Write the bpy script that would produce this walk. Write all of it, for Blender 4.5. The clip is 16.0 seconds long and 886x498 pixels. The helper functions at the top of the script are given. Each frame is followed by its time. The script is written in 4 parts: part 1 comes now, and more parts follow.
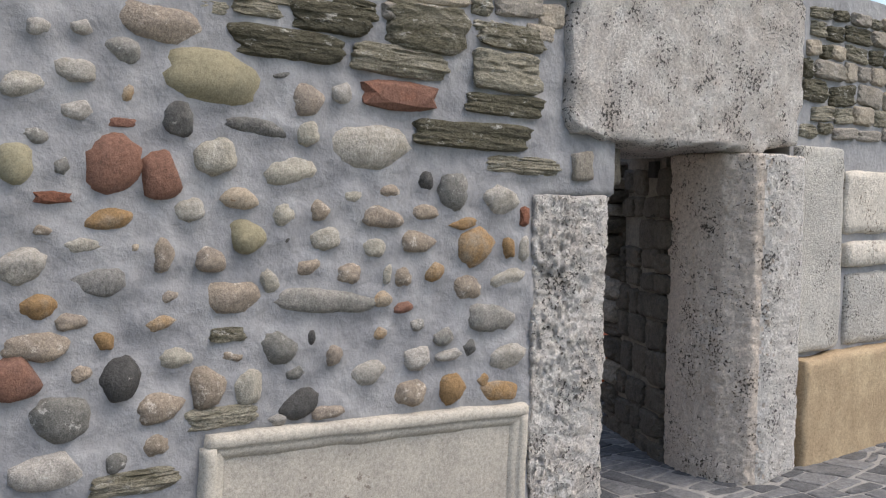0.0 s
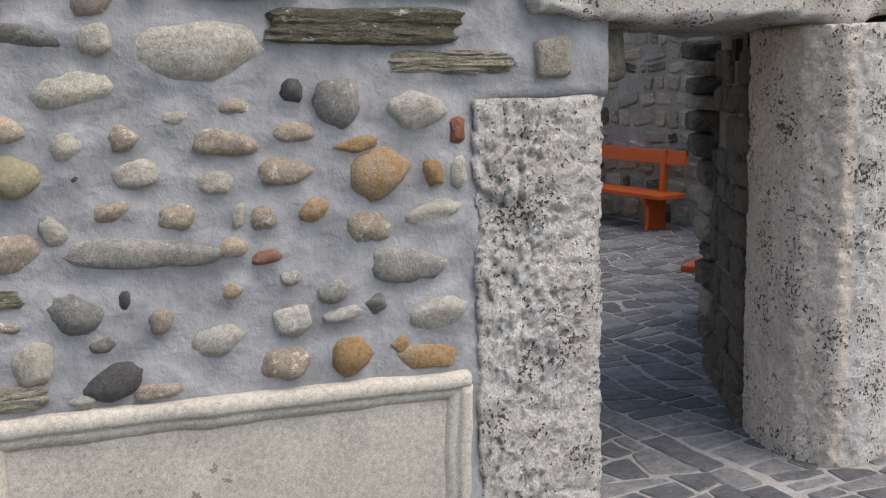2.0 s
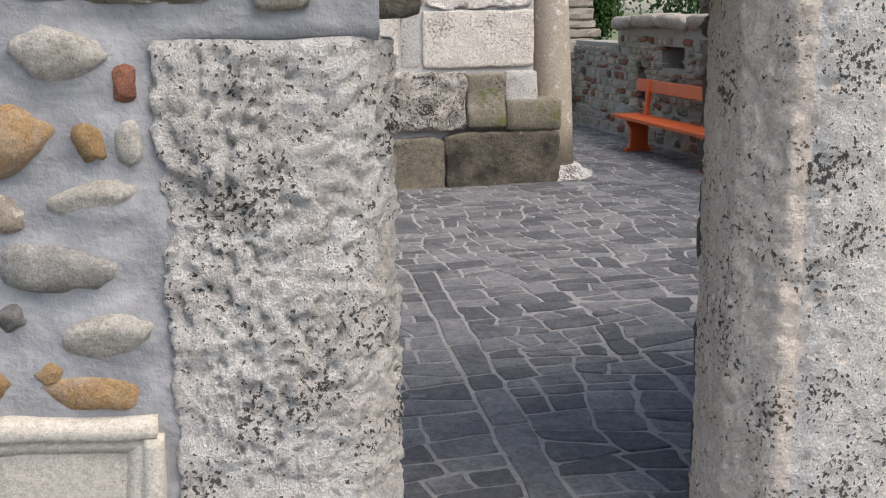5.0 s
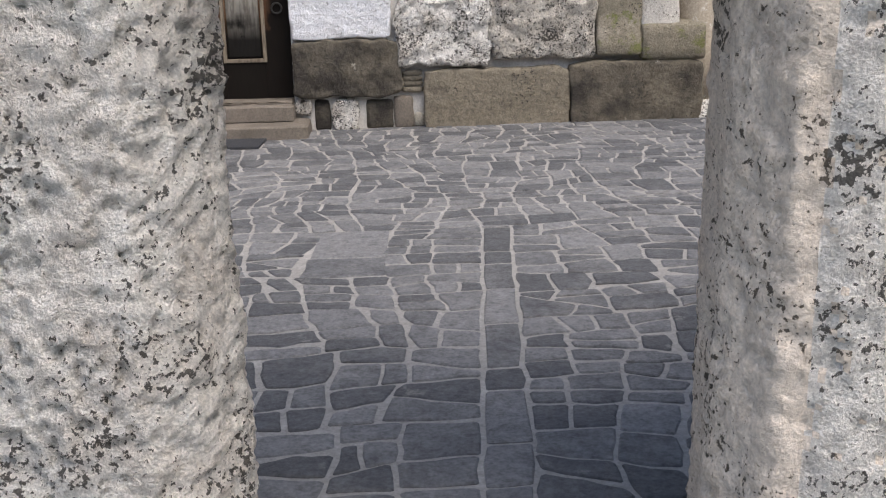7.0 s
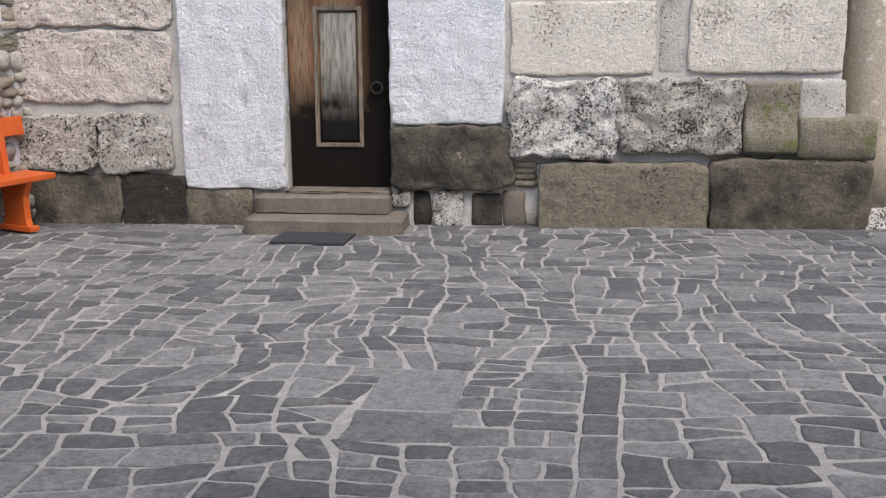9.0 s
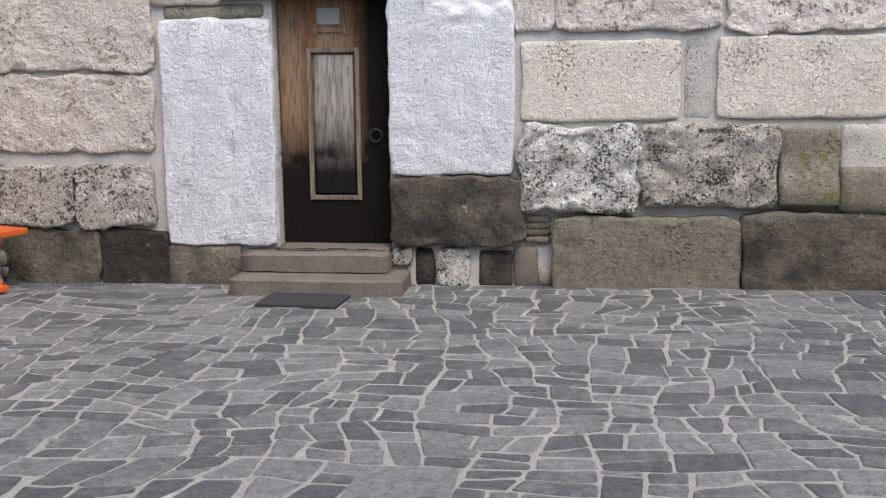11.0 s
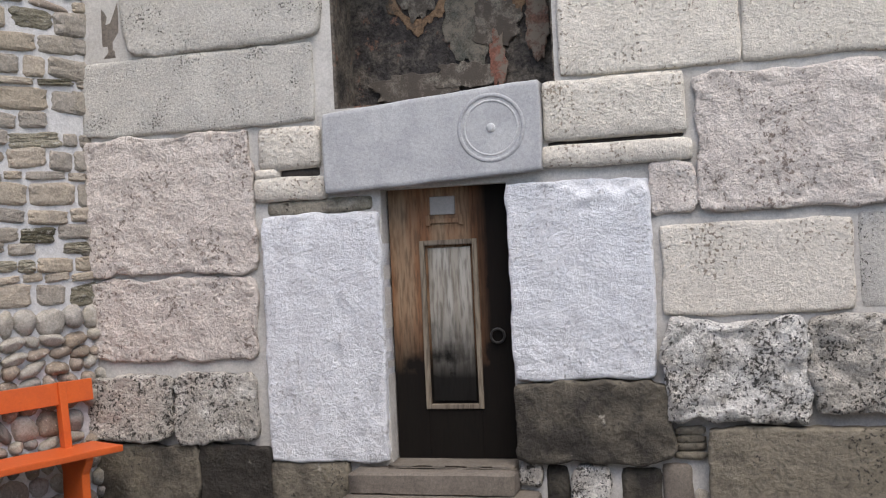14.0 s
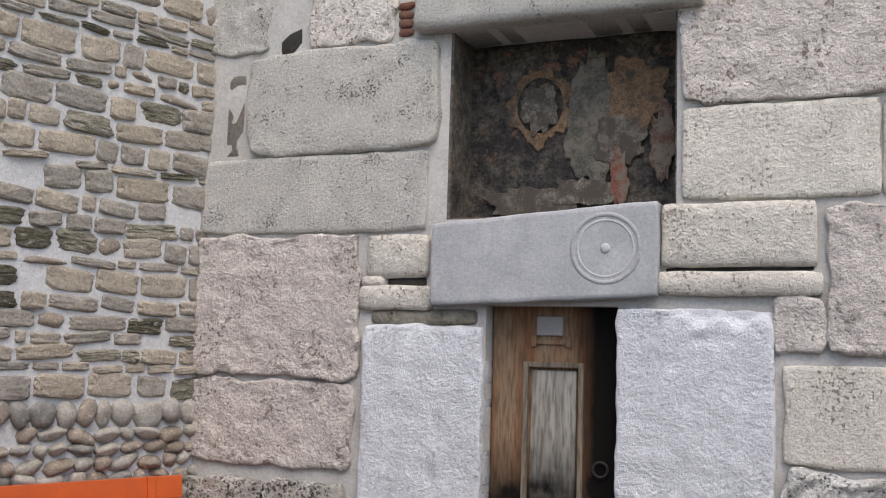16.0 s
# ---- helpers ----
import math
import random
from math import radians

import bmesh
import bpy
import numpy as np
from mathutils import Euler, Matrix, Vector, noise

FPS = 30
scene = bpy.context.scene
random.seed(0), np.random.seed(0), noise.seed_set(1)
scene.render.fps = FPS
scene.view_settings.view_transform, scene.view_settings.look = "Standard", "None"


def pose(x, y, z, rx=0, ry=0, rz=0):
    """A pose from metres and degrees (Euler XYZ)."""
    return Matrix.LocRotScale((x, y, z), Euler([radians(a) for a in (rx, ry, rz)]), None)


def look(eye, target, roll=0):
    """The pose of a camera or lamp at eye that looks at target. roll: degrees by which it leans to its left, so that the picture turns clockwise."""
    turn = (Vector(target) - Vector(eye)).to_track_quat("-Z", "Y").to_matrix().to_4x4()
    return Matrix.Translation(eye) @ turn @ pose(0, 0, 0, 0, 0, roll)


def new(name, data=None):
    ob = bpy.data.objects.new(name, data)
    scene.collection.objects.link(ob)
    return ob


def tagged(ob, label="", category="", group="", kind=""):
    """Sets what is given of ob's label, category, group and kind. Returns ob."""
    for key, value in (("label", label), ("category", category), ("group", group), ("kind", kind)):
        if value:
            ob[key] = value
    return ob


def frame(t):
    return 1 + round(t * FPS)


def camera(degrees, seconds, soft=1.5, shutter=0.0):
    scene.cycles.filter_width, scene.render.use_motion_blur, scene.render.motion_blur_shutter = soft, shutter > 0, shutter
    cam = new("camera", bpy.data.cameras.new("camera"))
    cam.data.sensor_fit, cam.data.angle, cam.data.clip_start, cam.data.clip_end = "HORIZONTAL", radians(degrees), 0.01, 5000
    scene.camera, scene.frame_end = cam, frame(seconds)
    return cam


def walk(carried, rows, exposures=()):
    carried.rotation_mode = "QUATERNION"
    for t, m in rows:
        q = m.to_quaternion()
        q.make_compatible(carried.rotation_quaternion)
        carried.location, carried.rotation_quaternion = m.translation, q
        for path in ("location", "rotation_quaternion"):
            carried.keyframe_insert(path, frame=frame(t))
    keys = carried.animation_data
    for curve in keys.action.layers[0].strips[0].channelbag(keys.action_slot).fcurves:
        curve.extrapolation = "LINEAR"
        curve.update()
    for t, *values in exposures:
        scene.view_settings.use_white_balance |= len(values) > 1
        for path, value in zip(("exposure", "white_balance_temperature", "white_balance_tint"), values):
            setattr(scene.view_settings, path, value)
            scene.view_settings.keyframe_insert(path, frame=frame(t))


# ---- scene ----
cam = camera(46.02, 16.0, soft=1.2)
PATH = [
    (0, (-3.255, -10.681, 1.706), (-1.854, -9.258, 1.592), 1.0),
    (0.5, (-2.829, -10.626, 1.774), (-1.54, -9.115, 1.54), -0.5),
    (1, (-2.36, -10.758, 1.811), (-1.189, -9.16, 1.536), 3.0),
    (1.5, (-1.904, -10.735, 1.8), (-0.858, -9.048, 1.555), 2.8),
    (2, (-1.485, -10.672, 1.793), (-0.524, -8.951, 1.455), -1.5),
    (2.5, (-1.08, -10.676, 1.803), (-0.266, -8.887, 1.434), 0.6),
    (3, (-0.771, -10.603, 1.774), (0.034, -8.797, 1.476), 0.1),
    (3.5, (-0.457, -10.492, 1.775), (0.264, -8.653, 1.463), -2.4),
    (4, (-0.122, -10.487, 1.78), (0.428, -8.585, 1.499), -0.4),
    (4.5, (0.171, -10.426, 1.756), (0.676, -8.52, 1.423), -1.1),
    (5, (0.468, -10.22, 1.745), (0.915, -8.321, 1.304), -0.8),
    (7.5, (1.392, -9.103, 1.661), (1.3985, -7.1929, 1.0691), -1.41),
    (8, (1.405, -8.701, 1.628), (1.3662, -6.7952, 1.0221), -1.61),
    (8.5, (1.457, -8.414, 1.653), (1.4097, -6.4857, 1.1241), -3.26),
    (9, (1.555, -8.168, 1.665), (1.3808, -6.2246, 1.2244), -0.32),
    (11.5, (1.635, -7.204, 1.594), (1.386, -5.2505, 1.2474), -1.35),
    (12, (1.567, -6.973, 1.623), (1.2898, -5.0268, 1.2534), -2.98),
    (12.5, (1.62, -6.85, 1.671), (1.2353, -4.9079, 1.3885), -2.05),
    (13, (1.698, -6.728, 1.67), (1.2062, -4.802, 1.4501), -1.1),
    (13.5, (1.703, -6.583, 1.678), (1.2527, -4.6362, 1.6058), -1.8),
    (14, (1.729, -6.456, 1.696), (1.2076, -4.5254, 1.687), -2.71),
    (14.5, (1.848, -6.338, 1.724), (1.1771, -4.4557, 1.8047), 2.31),
    (15, (1.896, -6.258, 1.738), (1.2182, -4.3763, 1.7237), 3.32),
    (15.5, (1.871, -6.168, 1.718), (1.1068, -4.323, 1.8213), 0.52),
    (16, (1.829, -6.143, 1.729), (1.0653, -4.3062, 1.9375), 1.74),
]
walk(cam, [(t, look(eye, target, roll)) for t, eye, target, roll in PATH], exposures=[(0, 0.74, 6900, 11), (4.5, 1.0, 6900, 11), (7.5, 1.05, 6850, 11), (9, 1.0, 6750, 11), (13, 0.9, 6650, 11), (16, 0.68, 6700, 11)])

# ---- light: a bright overcast day ----
SUN_ELEVATION, SUN_TURN = radians(59), radians(146)
world = bpy.data.worlds.new("overcast_sky")
world.use_nodes = True
scene.world = world
sky = world.node_tree.nodes.new("ShaderNodeTexSky")
sky.sky_type, sky.sun_disc = "NISHITA", False
sky.sun_elevation, sky.sun_rotation = SUN_ELEVATION, SUN_TURN
sky.air_density, sky.dust_density, sky.ozone_density = 1.0, 2.0, 1.0
world.node_tree.links.new(sky.outputs[0], world.node_tree.nodes["Background"].inputs[0])
world.node_tree.nodes["Background"].inputs[1].default_value = 0.15
sun_data = bpy.data.lights.new("sun", "SUN")
sun_data.energy, sun_data.angle, sun_data.color = 1.5, radians(48), (1.0, 0.95, 0.88)
sun = new("sun", sun_data)
sun.matrix_world = look((math.sin(SUN_TURN) * 15, math.cos(SUN_TURN) * 15, 24.0), (0, 0, 0))

# ---- materials ----


def material(name, colour, second, scale=3.0, grain=40.0, rough=0.85, bump=0.3, depth=0.01, pits=0.0, pit_scale=30.0,
             pit_colour=(0.05, 0.045, 0.04), patch=0.5, vary=0.25, fine=0.25, strata=0.0, spec=0.25, lichen=None, lichen_at=0.62, islands=False, lichen_scale=9.0):
    """A weathered mineral or painted surface: two colours in patches, fine grain, optional pits, strata and lichen."""
    m = bpy.data.materials.new(name)
    m.use_nodes = True
    nt = m.node_tree
    bsdf = nt.nodes["Principled BSDF"]

    def node(kind, **values):
        n = nt.nodes.new(kind)
        for key, value in values.items():
            n.inputs[key].default_value = value
        return n

    def link(a, b):
        nt.links.new(a, b)

    def mix(kind, factor, a, b):
        n = nt.nodes.new("ShaderNodeMix")
        n.data_type, n.blend_type = "RGBA", kind
        for socket, value in ((n.inputs[0], factor), (n.inputs[6], a), (n.inputs[7], b)):
            if hasattr(value, "links"):
                link(value, socket)
            elif isinstance(value, tuple):
                socket.default_value = (*value, 1)
            else:
                socket.default_value = value
        return n.outputs[2]

    def ramp(value, low, high):
        n = nt.nodes.new("ShaderNodeMapRange")
        n.inputs["From Min"].default_value, n.inputs["From Max"].default_value = low, high
        link(value, n.inputs["Value"])
        return n.outputs[0]

    def maths(kind, a, b):
        n = nt.nodes.new("ShaderNodeMath")
        n.operation = kind
        for socket, value in ((n.inputs[0], a), (n.inputs[1], b)):
            if hasattr(value, "links"):
                link(value, socket)
            else:
                socket.default_value = value
        return n.outputs[0]

    place = nt.nodes.new("ShaderNodeNewGeometry").outputs["Position"]
    info = nt.nodes.new("ShaderNodeObjectInfo").outputs["Random"]
    if islands:
        info = maths("FRACT", maths("ADD", info, nt.nodes.new("ShaderNodeNewGeometry").outputs["Random Per Island"]), 0.0)
    if strata:
        mapping = nt.nodes.new("ShaderNodeMapping")
        mapping.inputs["Scale"].default_value = (1, 1, strata)
        link(place, mapping.inputs["Vector"])
        place = mapping.outputs[0]
    big = node("ShaderNodeTexNoise", Scale=scale, Detail=5.0, Roughness=0.6)
    small = node("ShaderNodeTexNoise", Scale=grain, Detail=6.0, Roughness=0.7)
    for n in (big, small):
        link(place, n.inputs["Vector"])
    offset = maths("MULTIPLY", maths("SUBTRACT", info, 0.5), 0.5)
    patchy = maths("MULTIPLY", ramp(maths("ADD", big.outputs[0], offset), 0.35, 0.65), patch * 2 if patch < 0.5 else 1.0)
    out = mix("MIX", patchy, colour, second)
    speck = node("ShaderNodeTexNoise", Scale=grain * 3.1, Detail=3.0, Roughness=0.6)
    link(place, speck.inputs["Vector"])
    both = maths("ADD", maths("MULTIPLY", ramp(small.outputs[0], 0.34, 0.66), 0.6), maths("MULTIPLY", ramp(speck.outputs[0], 0.36, 0.64), 0.4))
    grey = maths("ADD", maths("MULTIPLY", both, fine * 2.8), 1 - fine * 1.4)
    combine = nt.nodes.new("ShaderNodeCombineColor")
    for k in range(3):
        link(grey, combine.inputs[k])
    out = mix("MULTIPLY", 1.0, out, combine.outputs[0])
    if vary:
        each = maths("ADD", maths("MULTIPLY", info, vary * 2), 1 - vary)
        tone = nt.nodes.new("ShaderNodeCombineColor")
        for k in range(3):
            link(each, tone.inputs[k])
        out = mix("MULTIPLY", 1.0, out, tone.outputs[0])
    if lichen:
        spots = node("ShaderNodeTexNoise", Scale=lichen_scale, Detail=8.0, Roughness=0.75)
        link(place, spots.inputs["Vector"])
        out = mix("MIX", ramp(spots.outputs[0], lichen_at - 0.03, lichen_at + 0.04), out, lichen)
    height = maths("ADD", maths("MULTIPLY", small.outputs[0], 0.7), maths("MULTIPLY", speck.outputs[0], 0.25))
    height = maths("ADD", height, maths("MULTIPLY", big.outputs[0], 0.6))
    if pits:
        holes = node("ShaderNodeTexNoise", Scale=pit_scale, Detail=6.0, Roughness=0.66)
        link(place, holes.inputs["Vector"])
        where = node("ShaderNodeTexNoise", Scale=pit_scale / 12, Detail=3.0)
        link(place, where.inputs["Vector"])
        level = maths("ADD", holes.outputs[0], maths("MULTIPLY", maths("SUBTRACT", where.outputs[0], 0.5), 0.45))
        pit = ramp(level, 0.715 - pits * 0.13, 0.735 - pits * 0.13)
        out = mix("MIX", maths("MULTIPLY", pit, 0.9), out, pit_colour)
        height = maths("SUBTRACT", height, maths("MULTIPLY", pit, 0.8))
    link(out, bsdf.inputs["Base Color"])
    bsdf.inputs["Roughness"].default_value = rough
    bsdf.inputs["Specular IOR Level"].default_value = spec
    relief = nt.nodes.new("ShaderNodeBump")
    relief.inputs["Strength"].default_value, relief.inputs["Distance"].default_value = bump, depth
    link(height, relief.inputs["Height"])
    link(relief.outputs[0], bsdf.inputs["Normal"])
    return m


MORTAR = material("trowelled_mortar", (0.214, 0.214, 0.223), (0.320, 0.317, 0.320), 5, 9, 0.9, 0.6, 0.035, vary=0, fine=0.10)
FACADE_MORTAR = material("facade_mortar", (0.40, 0.38, 0.35), (0.50, 0.48, 0.45), 3, 40, 0.9, 0.4, 0.01, vary=0, fine=0.15)
TRAVERTINE = material("travertine", (0.836, 0.796, 0.748), (0.686, 0.625, 0.568), 7, 60, 0.9, 1.0, 0.06, pits=0.95, pit_scale=60, vary=0.05, fine=0.26, pit_colour=(0.03, 0.026, 0.022))
SMOOTH_TRAVERTINE = material("brown_travertine", (0.60, 0.515, 0.435), (0.48, 0.405, 0.335), 3, 40, 0.85, 0.8, 0.025, pits=0.86, pit_scale=60, vary=0.05, fine=0.22, pit_colour=(0.05, 0.04, 0.03))
LIMEWASH = material("limewashed_stone", (0.704, 0.713, 0.730), (0.616, 0.620, 0.638), 7, 30, 0.9, 0.85, 0.04, vary=0.04, fine=0.09, pits=0.68, pit_scale=40, pit_colour=(0.45, 0.445, 0.455))
ASHLAR = material("beige_ashlar", (0.695, 0.642, 0.559), (0.572, 0.528, 0.458), 5, 26, 0.9, 0.9, 0.038, pits=0.82, pit_scale=40, vary=0.08, fine=0.17, pit_colour=(0.30, 0.25, 0.20))
PINK = material("pinkish_ashlar", (0.722, 0.656, 0.594), (0.546, 0.488, 0.440), 6, 24, 0.9, 0.9, 0.048, pits=0.86, pit_scale=32, vary=0.06, fine=0.20, pit_colour=(0.26, 0.21, 0.18))
GREYSTONE = material("grey_ashlar", (0.533, 0.507, 0.456), (0.421, 0.404, 0.370), 4, 50, 0.9, 0.9, 0.025, pits=0.75, pit_scale=70, vary=0.08, fine=0.22)
BASE = material("damp_dark_stone", (0.044, 0.039, 0.033), (0.155, 0.136, 0.104), 3.2, 15, 0.85, 1.0, 0.035, vary=0.22, fine=0.24, lichen=(0.33, 0.305, 0.255), lichen_at=0.665, lichen_scale=6, pits=0.45, pit_scale=40)
CONGLOMERATE = material("lichened_conglomerate", (0.837, 0.809, 0.763), (0.521, 0.484, 0.428), 6, 30, 0.95, 1.0, 0.07, pits=1.05, pit_scale=52, vary=0.06, fine=0.26, lichen=(0.085, 0.08, 0.07), lichen_at=0.575, lichen_scale=20)
MOSSY = material("mossy_stone", (0.31, 0.28, 0.225), (0.185, 0.165, 0.125), 5, 24, 0.9, 0.9, 0.03, vary=0.1, fine=0.26, lichen=(0.145, 0.15, 0.06), lichen_at=0.59, lichen_scale=4, pits=0.5, pit_scale=40)
LINTEL = material("smooth_grey_marble", (0.45, 0.45, 0.445), (0.345, 0.345, 0.35), 4, 45, 0.75, 0.35, 0.01, vary=0, fine=0.14, lichen=(0.56, 0.55, 0.54), lichen_at=0.66, lichen_scale=14)
GREY = material("grey_cobble", (0.192, 0.185, 0.167), (0.285, 0.263, 0.235), 13, 60, 0.8, 0.7, 0.014, fine=0.3, lichen=(0.50, 0.48, 0.44), lichen_at=0.63, lichen_scale=22)
TAN = material("tan_cobble", (0.306, 0.249, 0.192), (0.214, 0.178, 0.146), 14, 60, 0.8, 0.7, 0.014, fine=0.3, lichen=(0.52, 0.46, 0.39), lichen_at=0.60, lichen_scale=22)
PALE = material("pale_cobble", (0.392, 0.363, 0.320), (0.271, 0.249, 0.206), 13, 60, 0.8, 0.7, 0.014, fine=0.3, lichen=(0.30, 0.25, 0.18), lichen_at=0.64, lichen_scale=22)
OCHRE = material("ochre_cobble", (0.306, 0.192, 0.093), (0.285, 0.235, 0.178), 16, 60, 0.8, 0.7, 0.014, fine=0.3, lichen=(0.24, 0.15, 0.09), lichen_at=0.62, lichen_scale=22)
OLIVE = material("olive_cobble", (0.299, 0.263, 0.171), (0.214, 0.196, 0.135), 8, 60, 0.75, 0.5, 0.01, fine=0.2)
RED = material("red_brown_cobble", (0.206, 0.107, 0.075), (0.150, 0.089, 0.071), 10, 60, 0.8, 0.6, 0.012, vary=0.12, fine=0.3)
BRICK = material("old_brick", (0.221, 0.096, 0.061), (0.164, 0.085, 0.061), 12, 60, 0.9, 0.8, 0.014, fine=0.3)
DARK = material("dark_cobble", (0.078, 0.075, 0.071), (0.157, 0.150, 0.139), 13, 60, 0.8, 0.7, 0.014, fine=0.3, lichen=(0.42, 0.40, 0.36), lichen_at=0.66, lichen_scale=22)
SCHIST = material("olive_schist", (0.129, 0.117, 0.079), (0.257, 0.235, 0.182), 10, 35, 0.85, 1.0, 0.03, strata=2.5, fine=0.36, lichen=(0.52, 0.50, 0.45), lichen_at=0.61, lichen_scale=11)
SLATE = material("slate_flagstone", (0.090, 0.092, 0.097), (0.152, 0.152, 0.154), 4, 20, 0.7, 0.9, 0.016, vary=0.11, fine=0.32, islands=True, lichen=(0.185, 0.177, 0.168), lichen_at=0.65, lichen_scale=5)
JOINT = material("paving_mortar", (0.43, 0.415, 0.39), (0.27, 0.26, 0.245), 3, 30, 0.9, 0.5, 0.01, vary=0, fine=0.2)
SOIL = material("trodden_earth", (0.20, 0.18, 0.13), (0.10, 0.13, 0.05), 0.6, 12, 0.95, 0.5, 0.05, vary=0)
STEP = material("worn_step_stone", (0.172, 0.148, 0.125), (0.125, 0.109, 0.090), 4, 50, 0.85, 0.4, 0.01, vary=0.08)
RUBBER = material("rubber_mat", (0.035, 0.037, 0.042), (0.05, 0.05, 0.055), 6, 150, 0.8, 0.5, 0.004, vary=0)
PAINT = material("orange_paint", (0.56, 0.105, 0.018), (0.47, 0.085, 0.018), 4, 60, 0.45, 0.15, 0.003, vary=0.06, fine=0.08, spec=0.4)
IRON = material("blackened_iron", (0.03, 0.028, 0.026), (0.05, 0.045, 0.04), 10, 80, 0.55, 0.3, 0.003, vary=0)
PLATE = material("faded_enamel_plate", (0.36, 0.34, 0.31), (0.30, 0.28, 0.26), 12, 60, 0.5, 0.1, 0.002, vary=0, fine=0.1)
# weathered fresco, base colours darkened to make up for missing niche shade
FRESCO = material("shaded_weathered_fresco", (0.042, 0.037, 0.034), (0.133, 0.114, 0.092), 4.5, 18, 0.9, 0.9, 0.025, vary=0, fine=0.5, lichen=(0.185, 0.10, 0.07), lichen_at=0.60, lichen_scale=5)
FRESCO_HALO = material("faded_ochre_halo", (0.185, 0.118, 0.07), (0.105, 0.078, 0.056), 9, 25, 0.9, 0.6, 0.012, vary=0, fine=0.4, lichen=(0.07, 0.058, 0.047), lichen_at=0.57)
FRESCO_GREEN = material("faded_green_pigment", (0.058, 0.066, 0.058), (0.11, 0.10, 0.08), 9, 25, 0.9, 0.6, 0.012, vary=0, fine=0.45, lichen=(0.17, 0.145, 0.115), lichen_at=0.54)
FRESCO_PALE = material("bare_plaster_patch", (0.217, 0.196, 0.162), (0.119, 0.102, 0.082), 9, 25, 0.9, 0.6, 0.012, vary=0, fine=0.5, lichen=(0.08, 0.066, 0.054), lichen_at=0.50)
FRESCO_RED = material("faded_red_pigment", (0.185, 0.082, 0.058), (0.12, 0.075, 0.056), 9, 25, 0.9, 0.6, 0.012, vary=0, fine=0.4, lichen=(0.17, 0.14, 0.11), lichen_at=0.50)
BARK = material("bark", (0.11, 0.085, 0.06), (0.07, 0.055, 0.04), 8, 40, 0.95, 0.8, 0.03, strata=0.3)
LEAF = material("leaf", (0.055, 0.115, 0.025), (0.035, 0.075, 0.018), 1.2, 9, 0.6, 0.1, 0.005, vary=0.3)
# near-black colour that stands in for the shade inside slots, grooves and holes
RECESS_SHADE = material("painted_recess_shade", (0.03, 0.028, 0.026), (0.045, 0.04, 0.035), 5, 30, 0.95, 0.3, 0.01, vary=0)

# ---- building tools ----


def ground_z(x, y):
    return 0.003 - 0.01065 * y + 0.0067 * x


def link_mesh(name, bm, mat, parent=None, label="", smooth=True):
    me = bpy.data.meshes.new(name)
    bm.to_mesh(me)
    bm.free()
    me.materials.append(mat)
    if smooth:
        me.polygons.foreach_set("use_smooth", [True] * len(me.polygons))
    ob = new(name, me)
    ob.parent = parent
    if label:
        ob["label"] = label
    return ob


def part(name, bm, mat, parent, label="", smooth=False):
    return link_mesh(name, bm, mat, parent, label, smooth)


def add_box(bm, x0, x1, y0, y1, z0, z1, bevel=0.0):
    made = bmesh.ops.create_cube(bm, size=1.0)["verts"]
    for v in made:
        v.co = Vector(((x0 + x1) / 2 + v.co.x * (x1 - x0), (y0 + y1) / 2 + v.co.y * (y1 - y0), (z0 + z1) / 2 + v.co.z * (z1 - z0)))
    if bevel:
        edges = list({e for v in made for e in v.link_edges})
        bmesh.ops.bevel(bm, geom=edges, offset=bevel, segments=2, affect="EDGES", profile=0.6)
    return made


def boxes(*rows, bevel=0.0):
    bm = bmesh.new()
    for row in rows:
        add_box(bm, *row, bevel=bevel)
    return bm


def fractal(p, scale, octaves=4):
    return noise.fractal(Vector(p) * scale, 0.9, 2.1, octaves)


def block_mesh(w, h, d, seed, rough=0.006, edge=0.016, corner=0.010, wobble=0.012, cell=0.06, back=0.06, moulding=None):
    """A roughly squared stone, its face towards -y, set round the origin of x and z; d is how far it stands out."""
    bm = bmesh.new()
    nu, nv = max(4, min(80, int(w / cell))), max(4, min(60, int(h / cell)))
    rows = []
    for j in range(nv + 1):
        t = math.sin((j / nv - 0.5) * math.pi)
        row = []
        for i in range(nu + 1):
            s = math.sin((i / nu - 0.5) * math.pi)
            x = s * (w / 2 - corner * abs(t) ** 10)
            z = t * (h / 2 - corner * abs(s) ** 10)
            dist = min((1 - abs(s)) * w / 2, (1 - abs(t)) * h / 2)
            rim = min(dist / edge, 1.0)
            y = -d + (edge if edge < d + back else d) * (1 - math.sqrt(max(0.0, 1 - (1 - rim) ** 2)))
            p = (x + seed * 3.7, seed * 1.3, z - seed * 2.1)
            lean = max(abs(s), abs(t)) ** 4
            x += wobble * lean * fractal(p, 5.0, 3)
            z += wobble * lean * fractal((p[0] + 50, p[1], p[2]), 5.0, 3)
            y += rough * (fractal(p, 9.0, 4) + 0.8 * fractal(p, 28.0, 3))
            if moulding:
                y += moulding(s, t)
            row.append(bm.verts.new((x, y, z)))
        rows.append(row)
    for j in range(nv):
        for i in range(nu):
            bm.faces.new((rows[j][i], rows[j][i + 1], rows[j + 1][i + 1], rows[j + 1][i]))
    loop = rows[0] + [r[-1] for r in rows[1:]] + rows[-1][-2::-1] + [r[0] for r in rows[-2:0:-1]]
    rear = [bm.verts.new((v.co.x, back, v.co.z)) for v in loop]
    for k in range(len(loop)):
        n = (k + 1) % len(loop)
        bm.faces.new((loop[k], rear[k], rear[n], loop[n]))
    bm.faces.new(rear[::-1])
    bmesh.ops.recalc_face_normals(bm, faces=bm.faces)
    return bm


